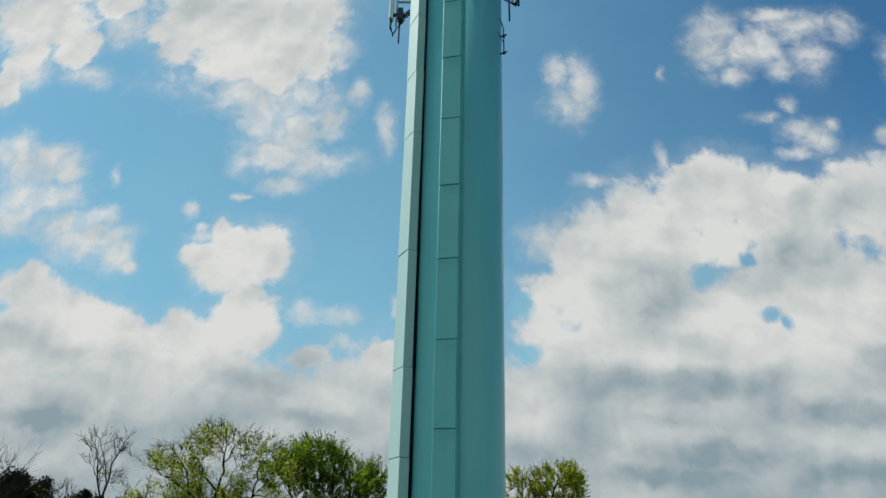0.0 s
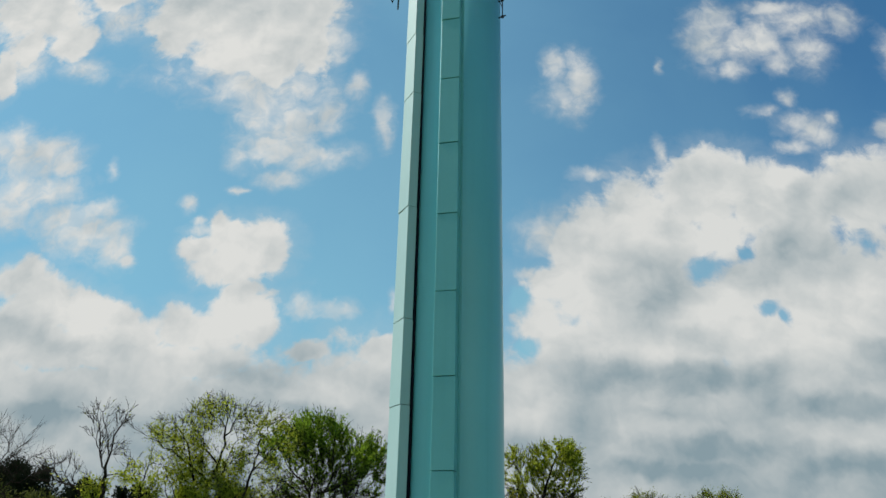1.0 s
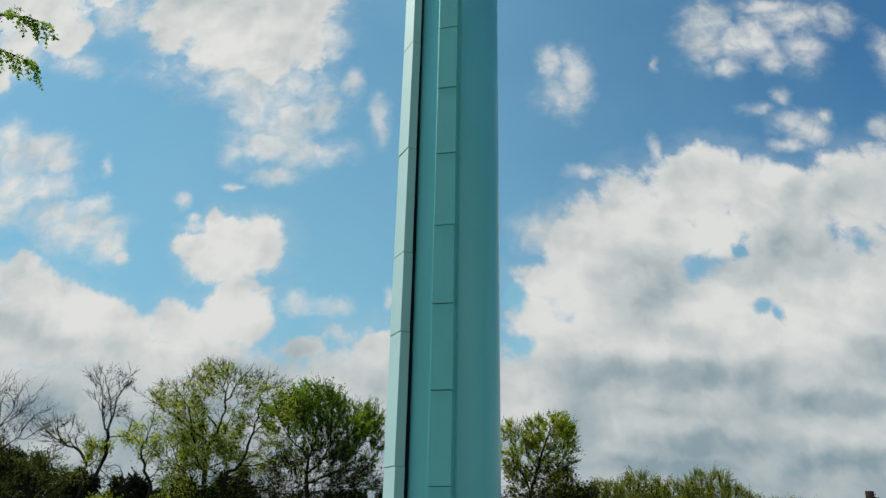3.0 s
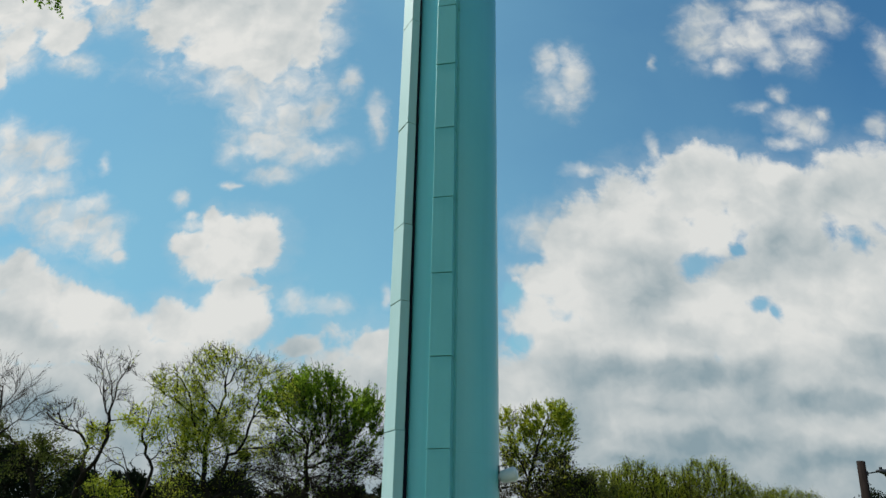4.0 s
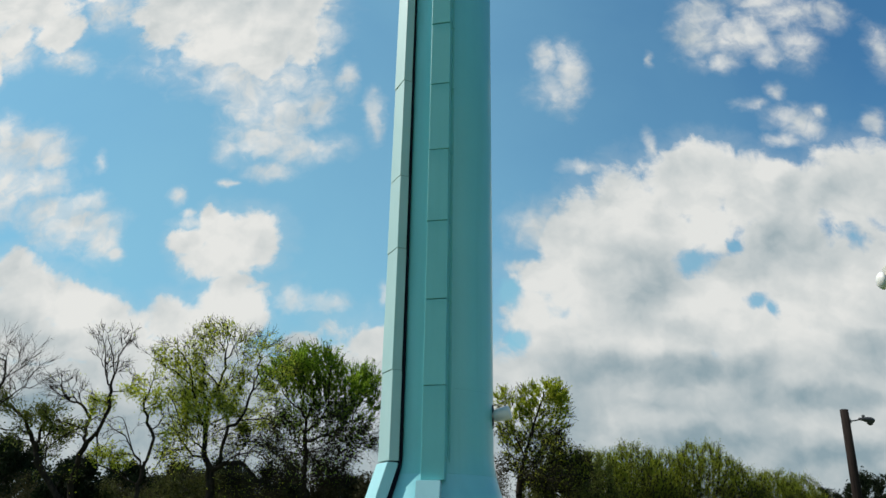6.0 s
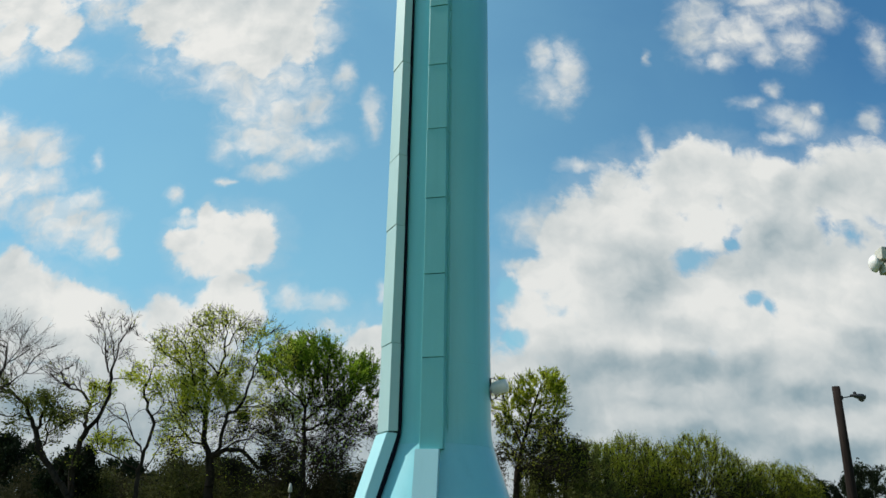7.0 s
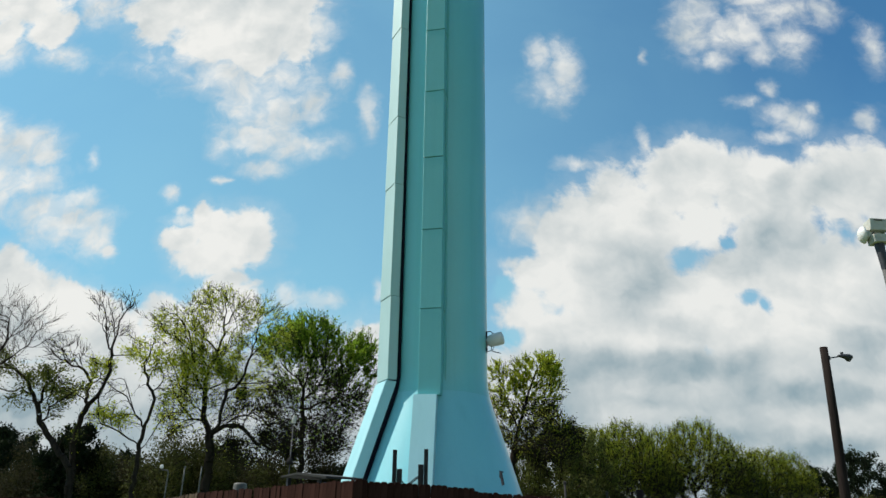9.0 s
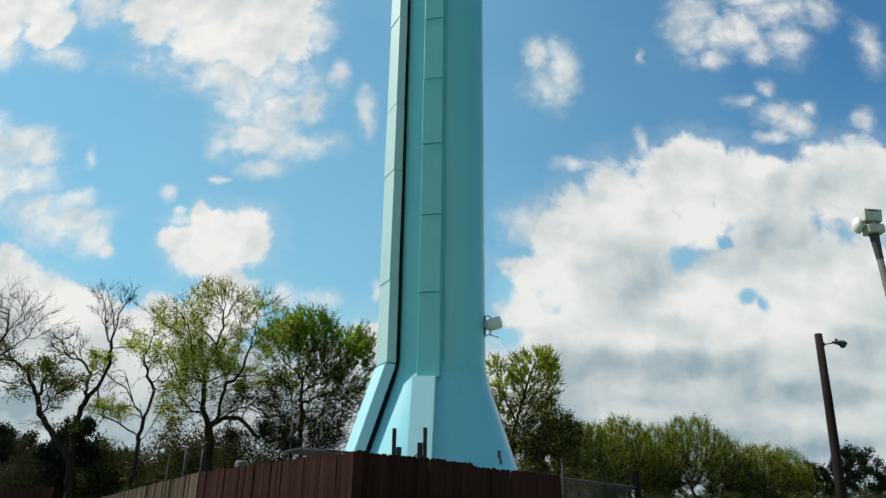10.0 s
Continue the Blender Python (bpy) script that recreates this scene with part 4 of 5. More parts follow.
def make_tree(name, label, base, stems, lumps, seed, bark, leaf, leaves, leaf_size=0.16, count=700, tip=0.0065, twigs=3, step=0.4, kill=0.8, bare=0.0,
              spread=0.22, low=0.3, twig_len=0.7, group="trees round the compound", trunk_r=None, leafy=None, rise=0.0, inner=0, clump=1.4, inner_top=0.78):
    gen = np.random.default_rng(seed)
    P, par = grow(gen, stems, lumps, count, step=step, kill=kill)
    kids = np.bincount(par[par >= 0], minlength=len(P))
    tips = np.where(kids == 0)[0]
    outer = np.where(kids <= 1)[0]
    # twigs fan out from the tips and along the thin limbs, outward and up
    pos, parent = [P], list(par)
    total = len(P)
    heart = P.mean(0)
    for rep in range(twigs):
        src = tips if rep < 2 else gen.choice(outer, min(len(outer), len(tips) * 2))
        way = P[src] - P[np.maximum(par[src], 0)]
        way /= np.maximum(np.linalg.norm(way, axis=1, keepdims=True), 1e-6)
        away = P[src] - heart
        away /= np.maximum(np.linalg.norm(away, axis=1, keepdims=True), 1e-6)
        way = way + away * 0.45 + gen.normal(size=way.shape) * 0.42
        way[:, 2] += 0.30 + 0.5 * rise
        way /= np.linalg.norm(way, axis=1, keepdims=True)
        prev = src
        at = P[src]
        long = gen.uniform(0.35, 1.3, (len(src), 1))
        for hop in range(3):
            at = at + way * twig_len * 0.36 * long
            way = way + gen.normal(size=way.shape) * 0.14
            way[:, 2] += 0.04
            way /= np.linalg.norm(way, axis=1, keepdims=True)
            pos.append(at)
            parent += list(prev)
            prev = np.arange(total, total + len(src))
            total += len(src)
    A = np.concatenate(pos)
    par = np.array(parent)
    weight = np.zeros(total)
    kids = np.bincount(par[par >= 0], minlength=total)
    weight[kids == 0] = 1
    order = np.arange(total - 1, 0, -1)
    for i in order:
        weight[par[i]] += weight[i]
    rad = np.maximum(trunk_r * (np.maximum(weight, 1) / weight[0]) ** 0.52, tip)
    rad[0] *= 1.35
    t = thing(name, base, label, "tree", group)
    ch = np.arange(1, total)
    thick = rad[ch] > 0.06
    for nm, sel, sides in (("trunk", ch[thick], 9), ("branchwork", ch[~thick], 4)):
        if len(sel):
            v, f = segments(A[par[sel]], A[sel], np.minimum(rad[par[sel]], rad[sel] * 1.18), rad[sel], sides)
            limb = raw(nm, v, f, bark, t, smooth=True)
            if nm == "branchwork":
                tagged(limb, kind="stuff")
    if leaves:
        hold = np.where(weight <= 2)[0]
        if leafy is not None:
            wish = np.full(len(hold), 0.01)
            for l in leafy:
                q = (((A[hold] - np.array(l[:3])) / np.array([l[3], l[3], l[4]])) ** 2).sum(1)
                wish = np.maximum(wish, l[5] * np.clip(1.7 - 0.8 * q, 0, 1))
        if bare:
            lump = np.array([noise.noise(Vector(A[i] * 0.45)) for i in hold])
            hold = hold[lump + gen.normal(size=len(hold)) * 0.15 > bare - 0.5]
        share = gen.exponential(size=len(hold)) ** clump
        z = A[hold, 2]
        span = np.clip((z - z.min()) / max(z.max() - z.min(), 0.1), 0, 1)
        share *= low + (1 - low) * span ** 1.6 if leafy is None else wish
        pick = gen.choice(hold, leaves, p=share / share.sum())
        twig = A[pick] - A[np.maximum(par[pick], 0)]
        c = A[pick] - twig * gen.uniform(0, 1.1, (leaves, 1)) + gen.normal(size=(leaves, 3)) * spread * 0.5
        twig /= np.maximum(np.linalg.norm(twig, axis=1, keepdims=True), 1e-6)
        v, f = blades(c, leaf_size, gen, -0.3 * rise, 0.27, twig)
        tagged(raw("crown", v, f, leaf, t), kind="stuff")
        # Dark-coloured leaves stand in for the shade inside the crown.
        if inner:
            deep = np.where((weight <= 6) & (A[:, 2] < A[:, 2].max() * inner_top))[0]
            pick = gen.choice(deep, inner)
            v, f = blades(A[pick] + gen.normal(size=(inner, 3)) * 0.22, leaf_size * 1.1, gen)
            tagged(raw("inner_crown", v, f, LEAF_SHADE, t, "inner leaves coloured dark for shade"), kind="stuff")
    return t


def local(lumps, base):
    return [(x - base[0], y, z, rx, rz) for x, y, z, rx, rz in lumps]


def tree_at(base, lumps, stems, **k):
    return make_tree(base=(*base, 0), lumps=local(lumps, base), stems=[[(x - base[0], y, z) for x, y, z in stem] for stem in stems], **k)


def wood_tree(base, stems, crown, deep=1.3, sink=0.5, tips_up=0.0, **k):
    """stems: lines of (x, z); crown: lumps (x, z, rx, rz, share of leaves), spread in depth as well."""
    rows = []
    stems = [[(x, z - sink * min(max((z - 6) / 6, 0), 1)) for x, z in stem] for stem in stems]
    for i, (x, z, rx, rz, share) in enumerate(crown):
        rows.append((x - base[0], deep * (2 * ((i * 0.618) % 1) - 1), z - sink * min(max((z - 6) / 6, 0), 1), rx * 1.1, rz * 1.05, share))
    lines = [[(0, 0, 0)] + [(x - base[0], 0, z) for x, z in stems[0]]] + [[(x - base[0], 0, z) for x, z in stem] for stem in stems[1:]]
    return make_tree(base=(*base, 0), lumps=[r[:5] for r in rows], leafy=[(*r[:2], r[2] + tips_up, r[3] * (1 + 0.2 * tips_up), r[4] * (1 + 0.5 * tips_up), r[5]) for r in rows], stems=lines, name="tree", bark=BARK, **k)


wood_tree((-14.8, 49.0), [
    [(-15.0, 5.8), (-15.3, 6.7), (-15.8, 8.5), (-15.9, 10.0), (-15.9, 11.1), (-15.4, 12.2), (-15.1, 13.4), (-15.2, 14.5), (-15.3, 15.8)], [(-15.1, 13.8), (-14.7, 14.6), (-14.3, 15.4), (-13.8, 15.9)], [(-15.2, 14.4), (-15.8, 15.2), (-16.6, 16.0)], [(-15.9, 9.3), (-16.5, 10.8), (-16.9, 12.3), (-17.3, 13.4), (-17.8, 14.2), (-18.4, 14.6)],
    [(-15.4, 12.2), (-16.4, 13.3), (-17.1, 14.2), (-17.1, 15.2)], [(-15.9, 7.1), (-16.7, 8.0), (-17.5, 8.9), (-18.0, 10.0), (-18.3, 11.0)], [(-15.8, 7.9), (-16.6, 8.9), (-17.4, 10.0), (-18.0, 11.3)], [(-15.1, 6.7), (-14.5, 7.4), (-14.4, 8.5), (-14.2, 9.4), (-13.4, 9.8), (-11.9, 9.9), (-11.1, 10.3)],
    [(-13.4, 9.8), (-13.3, 11.1), (-13.0, 12.0), (-12.6, 12.7), (-12.1, 13.6), (-11.9, 14.4)], [(-13.2, 11.6), (-12.8, 13.0), (-12.7, 14.2), (-12.5, 15.0)], [(-15.1, 6.6), (-14.1, 7.2), (-13.3, 7.6), (-12.0, 7.8), (-11.1, 7.3)], [(-13.8, 7.3), (-13.2, 7.1), (-12.4, 6.3), (-11.8, 5.9), (-11.9, 5.1)],
    [(-15.8, 11.3), (-17.4, 12.6), (-18.7, 13.4), (-19.5, 13.9)], [(-15.6, 11.8), (-14.8, 12.3), (-14.3, 13.0), (-13.8, 13.6)]],
    [(-15.2, 15.2, 1.5, 0.7, 0.3), (-16.6, 14.8, 1.2, 0.8, 0.32), (-18.1, 14.0, 1.4, 0.7, 0.55), (-19.2, 13.9, 0.9, 0.5, 0.55), (-13.8, 14.9, 0.8, 0.7, 0.25), (-12.2, 14.4, 1.0, 0.9, 0.55),
     (-11.3, 13.4, 0.7, 0.9, 0.55), (-17.0, 12.7, 1.4, 0.9, 0.6), (-18.0, 12.0, 0.9, 0.8, 0.8), (-17.2, 11.0, 1.2, 1.0, 1), (-15.7, 10.8, 1.2, 1.0, 0.75), (-15.1, 11.8, 0.9, 0.7, 0.85),
     (-14.2, 10.7, 1.0, 1.0, 0.9), (-13.7, 12.6, 0.9, 0.9, 0.5), (-17.7, 8.9, 0.9, 1.1, 0.35), (-16.4, 9.3, 1.2, 1.1, 0.45), (-13.4, 10.2, 1.2, 0.7, 0.6), (-12.2, 12.1, 1.0, 0.9, 0.5),
     (-16.7, 7.3, 1.2, 0.7, 0.25), (-14.3, 8.6, 1.4, 1.1, 0.1), (-12.5, 5.9, 1.7, 1.1, 0.03), (-12.1, 8.6, 1.2, 0.9, 0.03), (-10.8, 6.5, 1.1, 1.0, 0.02)],
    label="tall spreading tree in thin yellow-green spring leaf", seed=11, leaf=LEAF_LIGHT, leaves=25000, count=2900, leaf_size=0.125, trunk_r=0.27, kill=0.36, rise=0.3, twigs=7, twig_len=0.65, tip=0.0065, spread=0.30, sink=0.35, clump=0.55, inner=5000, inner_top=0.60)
wood_tree((-10.6, 55.0), [
    [(-10.7, 4.0), (-10.8, 8.3), (-10.9, 9.8), (-11.0, 11.6), (-10.6, 12.9), (-10.5, 15.7)], [(-11.0, 11.6), (-11.5, 12.4), (-12.4, 12.9), (-13.5, 14.4)], [(-10.9, 10.4), (-9.8, 11.6), (-9.3, 12.7), (-9.1, 15.4)],
    [(-10.9, 9.8), (-9.4, 10.4), (-7.9, 11.6), (-7.1, 14.0)], [(-10.8, 9.2), (-11.9, 9.8), (-12.9, 10.1)], [(-9.8, 11.6), (-8.1, 12.4), (-8.2, 13.5)], [(-10.6, 8.9), (-8.7, 9.5), (-7.1, 9.8)], [(-10.9, 8.6), (-12.0, 8.9), (-13.4, 8.9)]],
    [(-13.2, 14.2, 0.9, 1.0, 1.0), (-11.8, 15.1, 1.2, 1.2, 1.2), (-10.5, 15.2, 1.3, 1.0, 1.2), (-9.2, 14.5, 0.8, 1.0, 1.0), (-10.6, 13.5, 1.5, 1.0, 0.5), (-7.0, 13.7, 1.1, 1.0, 1.2), (-8.0, 12.8, 1.0, 1.0, 0.7),
     (-6.3, 12.5, 0.6, 1.0, 1.0), (-12.1, 12.1, 1.1, 1.0, 0.3), (-9.7, 11.9, 1.5, 1.1, 0.12), (-12.3, 10.4, 1.1, 1.0, 0.12), (-10.4, 10.4, 1.3, 1.0, 0.05), (-8.2, 10.9, 1.4, 1.1, 0.12),
     (-12.5, 9.0, 1.1, 0.8, 0.05), (-9.3, 9.3, 1.6, 1.0, 0.04), (-7.1, 9.9, 1.1, 1.0, 0.1), (-10.6, 7.4, 2.6, 1.2, 0.04)],
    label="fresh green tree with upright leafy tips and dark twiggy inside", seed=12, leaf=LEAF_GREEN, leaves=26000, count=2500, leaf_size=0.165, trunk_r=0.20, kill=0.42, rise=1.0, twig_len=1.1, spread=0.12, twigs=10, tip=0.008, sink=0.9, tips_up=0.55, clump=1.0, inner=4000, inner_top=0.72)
wood_tree((4.5, 67.0), [
    [(4.6, 7.1), (4.7, 8.0), (5.2, 9.9), (5.8, 11.8), (6.4, 13.8), (6.9, 15.0), (7.4, 15.8)], [(5.2, 9.7), (4.5, 11.8), (3.9, 13.8), (3.6, 14.9)], [(6.0, 12.4), (7.3, 13.8), (8.1, 14.7), (8.4, 15.4)], [(4.8, 7.6), (6.9, 9.2), (8.8, 9.9)],
    [(4.9, 7.8), (7.4, 8.7), (9.3, 8.1)], [(5.1, 9.2), (4.0, 10.0), (3.4, 11.0)]],
    [(7.4, 14.9, 1.3, 1.1, 1), (8.4, 14.0, 0.9, 1.2, 0.9), (5.9, 14.7, 0.9, 1.0, 0.9), (4.9, 14.1, 0.9, 1.0, 0.7), (3.4, 14.6, 0.9, 1.1, 0.8), (3.8, 12.3, 1.0, 1.2, 0.6),
     (6.3, 13.1, 1.2, 1.5, 0.6), (7.6, 12.3, 1.2, 1.1, 0.4), (4.3, 10.4, 0.9, 1.2, 0.5), (6.0, 10.9, 1.2, 1.2, 0.25), (7.7, 9.9, 1.7, 1.2, 0.25), (8.9, 8.5, 1.7, 1.2, 0.15),
     (5.7, 8.5, 1.7, 1.2, 0.12), (7.1, 7.6, 2.1, 1.1, 0.1)],
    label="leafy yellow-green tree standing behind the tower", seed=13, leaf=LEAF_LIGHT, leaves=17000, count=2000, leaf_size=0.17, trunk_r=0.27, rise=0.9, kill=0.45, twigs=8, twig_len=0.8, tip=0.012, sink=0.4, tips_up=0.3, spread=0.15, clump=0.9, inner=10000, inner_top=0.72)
wood_tree((-21.4, 46.0), [
    [(-21.9, 4.7), (-22.0, 5.9), (-21.9, 7.3), (-21.7, 8.0), (-21.1, 8.7), (-20.8, 9.5), (-20.7, 10.1), (-20.8, 11.1), (-20.8, 11.5), (-20.8, 12.2), (-20.7, 12.9), (-20.7, 13.4), (-20.4, 14.2), (-20.1, 14.9)], [(-20.8, 12.3), (-20.9, 13.2), (-21.2, 14.3), (-21.5, 14.9)], [(-20.9, 11.4), (-21.3, 12.3), (-21.6, 13.2), (-21.9, 14.3), (-22.4, 15.0)], [(-21.1, 12.1), (-22.0, 13.4), (-22.3, 13.9)],
    [(-20.8, 11.2), (-20.0, 11.3), (-19.6, 11.7), (-19.5, 12.2)], [(-21.8, 7.9), (-22.2, 9.0), (-22.1, 9.6), (-22.3, 10.1), (-22.0, 10.6), (-22.7, 11.3), (-23.5, 11.5), (-24.1, 12.1)], [(-22.3, 10.1), (-22.9, 10.4), (-24.0, 10.9), (-24.8, 11.4)], [(-22.1, 9.6), (-21.7, 9.9), (-21.0, 9.7)],
    [(-21.1, 8.7), (-21.2, 7.6), (-20.5, 7.3), (-19.5, 7.5)]],
    [(-20.3, 14.4, 0.4, 0.7, 0), (-21.3, 14.4, 0.3, 0.7, 0), (-22.0, 14.4, 0.4, 0.7, 0), (-22.2, 13.5, 0.4, 0.5, 0), (-19.5, 11.8, 0.4, 0.4, 0), (-20.5, 12.6, 0.5, 0.5, 0),
     (-21.4, 12.9, 0.4, 0.5, 0), (-23.8, 11.8, 0.6, 0.4, 0), (-24.6, 11.4, 0.5, 0.4, 0), (-22.9, 11.2, 0.5, 0.4, 0), (-23.3, 10.7, 0.7, 0.3, 0), (-21.4, 10.3, 0.6, 0.6, 1),
     (-22.7, 8.8, 0.7, 0.4, 0.7), (-20.1, 7.2, 0.9, 0.4, 0.6), (-21.6, 9.5, 0.5, 0.4, 0.3)],
    label="crooked half-bare tree with a few leafy boughs", seed=14, step=0.3, leaf=LEAF_LIGHT, leaves=2300, count=640, leaf_size=0.135, trunk_r=0.165, kill=0.3, twigs=6, twig_len=0.6, deep=0.4, tip=0.0085, rise=0.3, sink=0.3, spread=0.35)
wood_tree((-20.2, 44.0), [
    [(-20.8, 4.1), (-21.8, 5.1), (-22.6, 6.0), (-23.2, 6.9), (-23.5, 7.6), (-24.0, 8.4), (-24.6, 9.2), (-25.4, 9.7), (-26.1, 10.0)], [(-23.8, 8.1), (-24.7, 8.5), (-25.4, 8.3)], [(-23.4, 7.5), (-23.3, 8.7), (-22.9, 9.2), (-22.5, 9.5)], [(-22.6, 6.0), (-23.2, 6.0)],
    [(-22.9, 6.5), (-22.5, 7.0), (-22.5, 7.6)], [(-21.8, 5.1), (-21.5, 5.6), (-21.2, 6.0)]],
    [(-25.7, 9.9, 0.9, 0.6, 1), (-24.1, 8.9, 0.8, 0.7, 0.9), (-22.8, 9.2, 0.6, 0.6, 1), (-22.8, 8.3, 0.8, 0.6, 0.8), (-24.3, 7.9, 0.9, 0.5, 0.4), (-22.2, 8.9, 0.6, 0.6, 0.7),
     (-21.2, 8.4, 0.6, 0.4, 0.6), (-23.0, 6.0, 0.5, 0.3, 0.3), (-21.6, 6.0, 0.5, 0.4, 0.5), (-22.5, 7.2, 0.5, 0.6, 0.3), (-26.8, 9.3, 1.0, 0.8, 0.6)],
    label="leaning tree with olive green leaves on dark boughs", seed=17, step=0.3, leaf=LEAF_OLIVE, leaves=5200, count=520, leaf_size=0.15, trunk_r=0.165, sink=0.1, spread=0.35, kill=0.3, twigs=4, twig_len=0.6, deep=0.6, tip=0.0065)
wood_tree((-17.4, 45.0), [
    [(-17.6, 4.3), (-17.6, 5.5), (-17.5, 6.3), (-17.3, 7.0), (-17.2, 7.6), (-17.2, 8.2), (-17.6, 9.0), (-18.0, 9.8), (-18.1, 10.4), (-17.9, 11.1), (-17.9, 11.6)], [(-18.1, 10.4), (-18.4, 11.0)], [(-18.0, 9.8), (-17.5, 10.7), (-17.3, 11.1)], [(-17.5, 6.3), (-17.9, 7.1), (-18.3, 7.8), (-18.7, 8.4), (-19.4, 8.8), (-20.1, 9.1)],
    [(-18.3, 7.6), (-18.5, 8.4), (-18.9, 9.2)], [(-17.6, 5.4), (-18.2, 6.0), (-19.2, 6.5), (-19.7, 6.6)], [(-17.4, 5.2), (-16.9, 6.3), (-16.6, 7.2)], [(-17.4, 8.7), (-17.0, 9.1)]],
    [(-18.4, 11.0, 0.7, 0.6, 0.9), (-17.9, 11.7, 0.5, 0.6, 0.8), (-17.5, 10.2, 0.7, 0.8, 0.8), (-17.0, 9.4, 0.5, 0.6, 0.6), (-18.5, 6.7, 0.6, 0.4, 0.9), (-19.6, 7.2, 0.8, 0.4, 0.5),
     (-16.8, 8.1, 0.5, 0.6, 0.5), (-19.8, 8.9, 0.6, 0.3, 0.05), (-18.9, 8.7, 0.4, 0.4, 0.05), (-16.6, 7.0, 0.4, 0.6, 0.3)],
    label="slender crooked forked tree with sparse young leaves", seed=15, step=0.3, leaf=LEAF_LIGHT, leaves=2600, count=330, leaf_size=0.14, trunk_r=0.125, sink=0.2, spread=0.35, kill=0.3, twigs=4, twig_len=0.5, deep=0.5, tip=0.0065)

wood_tree((-26.6, 40.5), [
    [(-26.4, 4.0), (-25.0, 7.8), (-24.4, 8.9), (-23.8, 9.3), (-22.8, 10.2), (-22.3, 10.9), (-21.9, 11.8)], [(-22.8, 10.2), (-22.0, 10.6), (-21.3, 11.4)], [(-24.4, 8.9), (-24.4, 10.5), (-24.3, 11.2), (-23.9, 11.8), (-23.5, 13.2)],
    [(-23.9, 11.8), (-23.9, 12.5), (-24.2, 13.2)], [(-24.3, 11.2), (-24.7, 12.2), (-24.7, 13.1)], [(-23.3, 9.8), (-22.8, 9.8), (-22.1, 10.5)], [(-25.6, 6.5), (-27.5, 9.0), (-28.6, 12.0)]],
    [(-22.2, 11.6, 0.7, 0.6, 0), (-21.6, 11.2, 0.5, 0.6, 0), (-23.8, 12.8, 0.6, 0.5, 0), (-24.5, 12.6, 0.6, 0.7, 0), (-23.0, 11.2, 0.7, 0.7, 0), (-23.5, 10.5, 0.7, 0.5, 0), (-25.1, 11.6, 0.9, 1.4, 0), (-22.5, 10.5, 0.6, 0.4, 0),
     (-28.0, 11.5, 1.6, 1.8, 0)],
    label="bare leafless tree with fine grey twigs", seed=16, step=0.3, leaf=LEAF_LIGHT, leaves=0, count=520, trunk_r=0.16, kill=0.3, twigs=6, twig_len=0.9, deep=0.6, tip=0.0055, rise=0.3)

# evergreens and the wood's edge
for i, (x, y, h, w) in enumerate(((-123.0, 190.0, 26.5, 9.0), (-137.0, 194.0, 25.5, 10.0), (-26.6, 54.0, 7.6, 1.9), (-30.5, 68.0, 6.0, 2.4), (-108.0, 192.0, 21.5, 6.5), (-93.0, 192.0, 20.5, 7.0),
                                  (-79.0, 193.0, 20.0, 8.0), (-64.0, 191.0, 21.0, 8.5), (-49.0, 193.0, 16.0, 8.0), (-34.0, 192.0, 17.0, 8.0), (-19.0, 191.0, 19.5, 8.5))):
    tree_at((x, y), [(x, 0, h * 0.52, w, h * 0.46), (x + 0.8, 0, h * 0.36, w * 0.9, h * 0.30)], [[(x, 0, 0), (x, 0, h * 0.35)]], name="cedar_tree", label="dark dense evergreen cedar at the wood edge",
            seed=30 + i, bark=BARK, leaf=LEAF_DARK, leaves=14000, count=420, leaf_size=0.26 if h < 12 else 0.85, group="evergreens", spread=0.5 if h < 12 else 1.6, trunk_r=0.2 if h < 12 else 0.5,
            kill=0.8 if h < 12 else 1.6, step=0.4 if h < 12 else 0.9)

row_a = tree_at((19.0, 90.0), [(19.0, 0, 9.0, 3.6, 4.2), (17.0, 0, 6.4, 2.8, 3.2), (21.0, 0, 7.0, 2.8, 3.4)], [[(19.0, 0, 0), (19.1, 0, 3.5)]], name="tree",
                label="mid-sized olive-green tree in the far tree row", seed=41, bark=BARK, leaf=LEAF_ROW, leaves=17500, count=1400, leaf_size=0.17, twig_len=1.0, twigs=9, tip=0.016, rise=1.0, low=0.08, clump=0.65, inner=3500, kill=0.6, inner_top=0.6, group="far tree row", trunk_r=0.25, spread=0.5)
row_b = tree_at((28.2, 94.0), [(28.2, 0, 9.6, 4.4, 4.2), (25.2, 0, 7.2, 3.2, 3.6), (31.6, 0, 7.0, 3.2, 3.4)], [[(28.2, 0, 0), (28.1, 0, 3.2)]], name="tree",
                label="broad fresh green tree in the far tree row", seed=42, bark=BARK, leaf=LEAF_ROW, leaves=23000, count=1600, leaf_size=0.17, twig_len=1.0, twigs=9, tip=0.016, rise=1.0, low=0.08, clump=0.65, inner=4200, kill=0.6, inner_top=0.6, group="far tree row", trunk_r=0.28, spread=0.5)
row_c = tree_at((50.4, 100.0), [(50.4, 0, 7.4, 3.6, 3.6), (48.4, 0, 5.6, 2.6, 3.0), (52.8, 0, 5.4, 2.8, 3.0)], [[(50.4, 0, 0), (50.4, 0, 3.0)]], name="tree",
                label="rounded dark green tree in the far tree row", seed=43, bark=BARK, leaf=LEAF_DARK, leaves=15000, count=480, leaf_size=0.28, group="far tree row", trunk_r=0.25, spread=0.5)
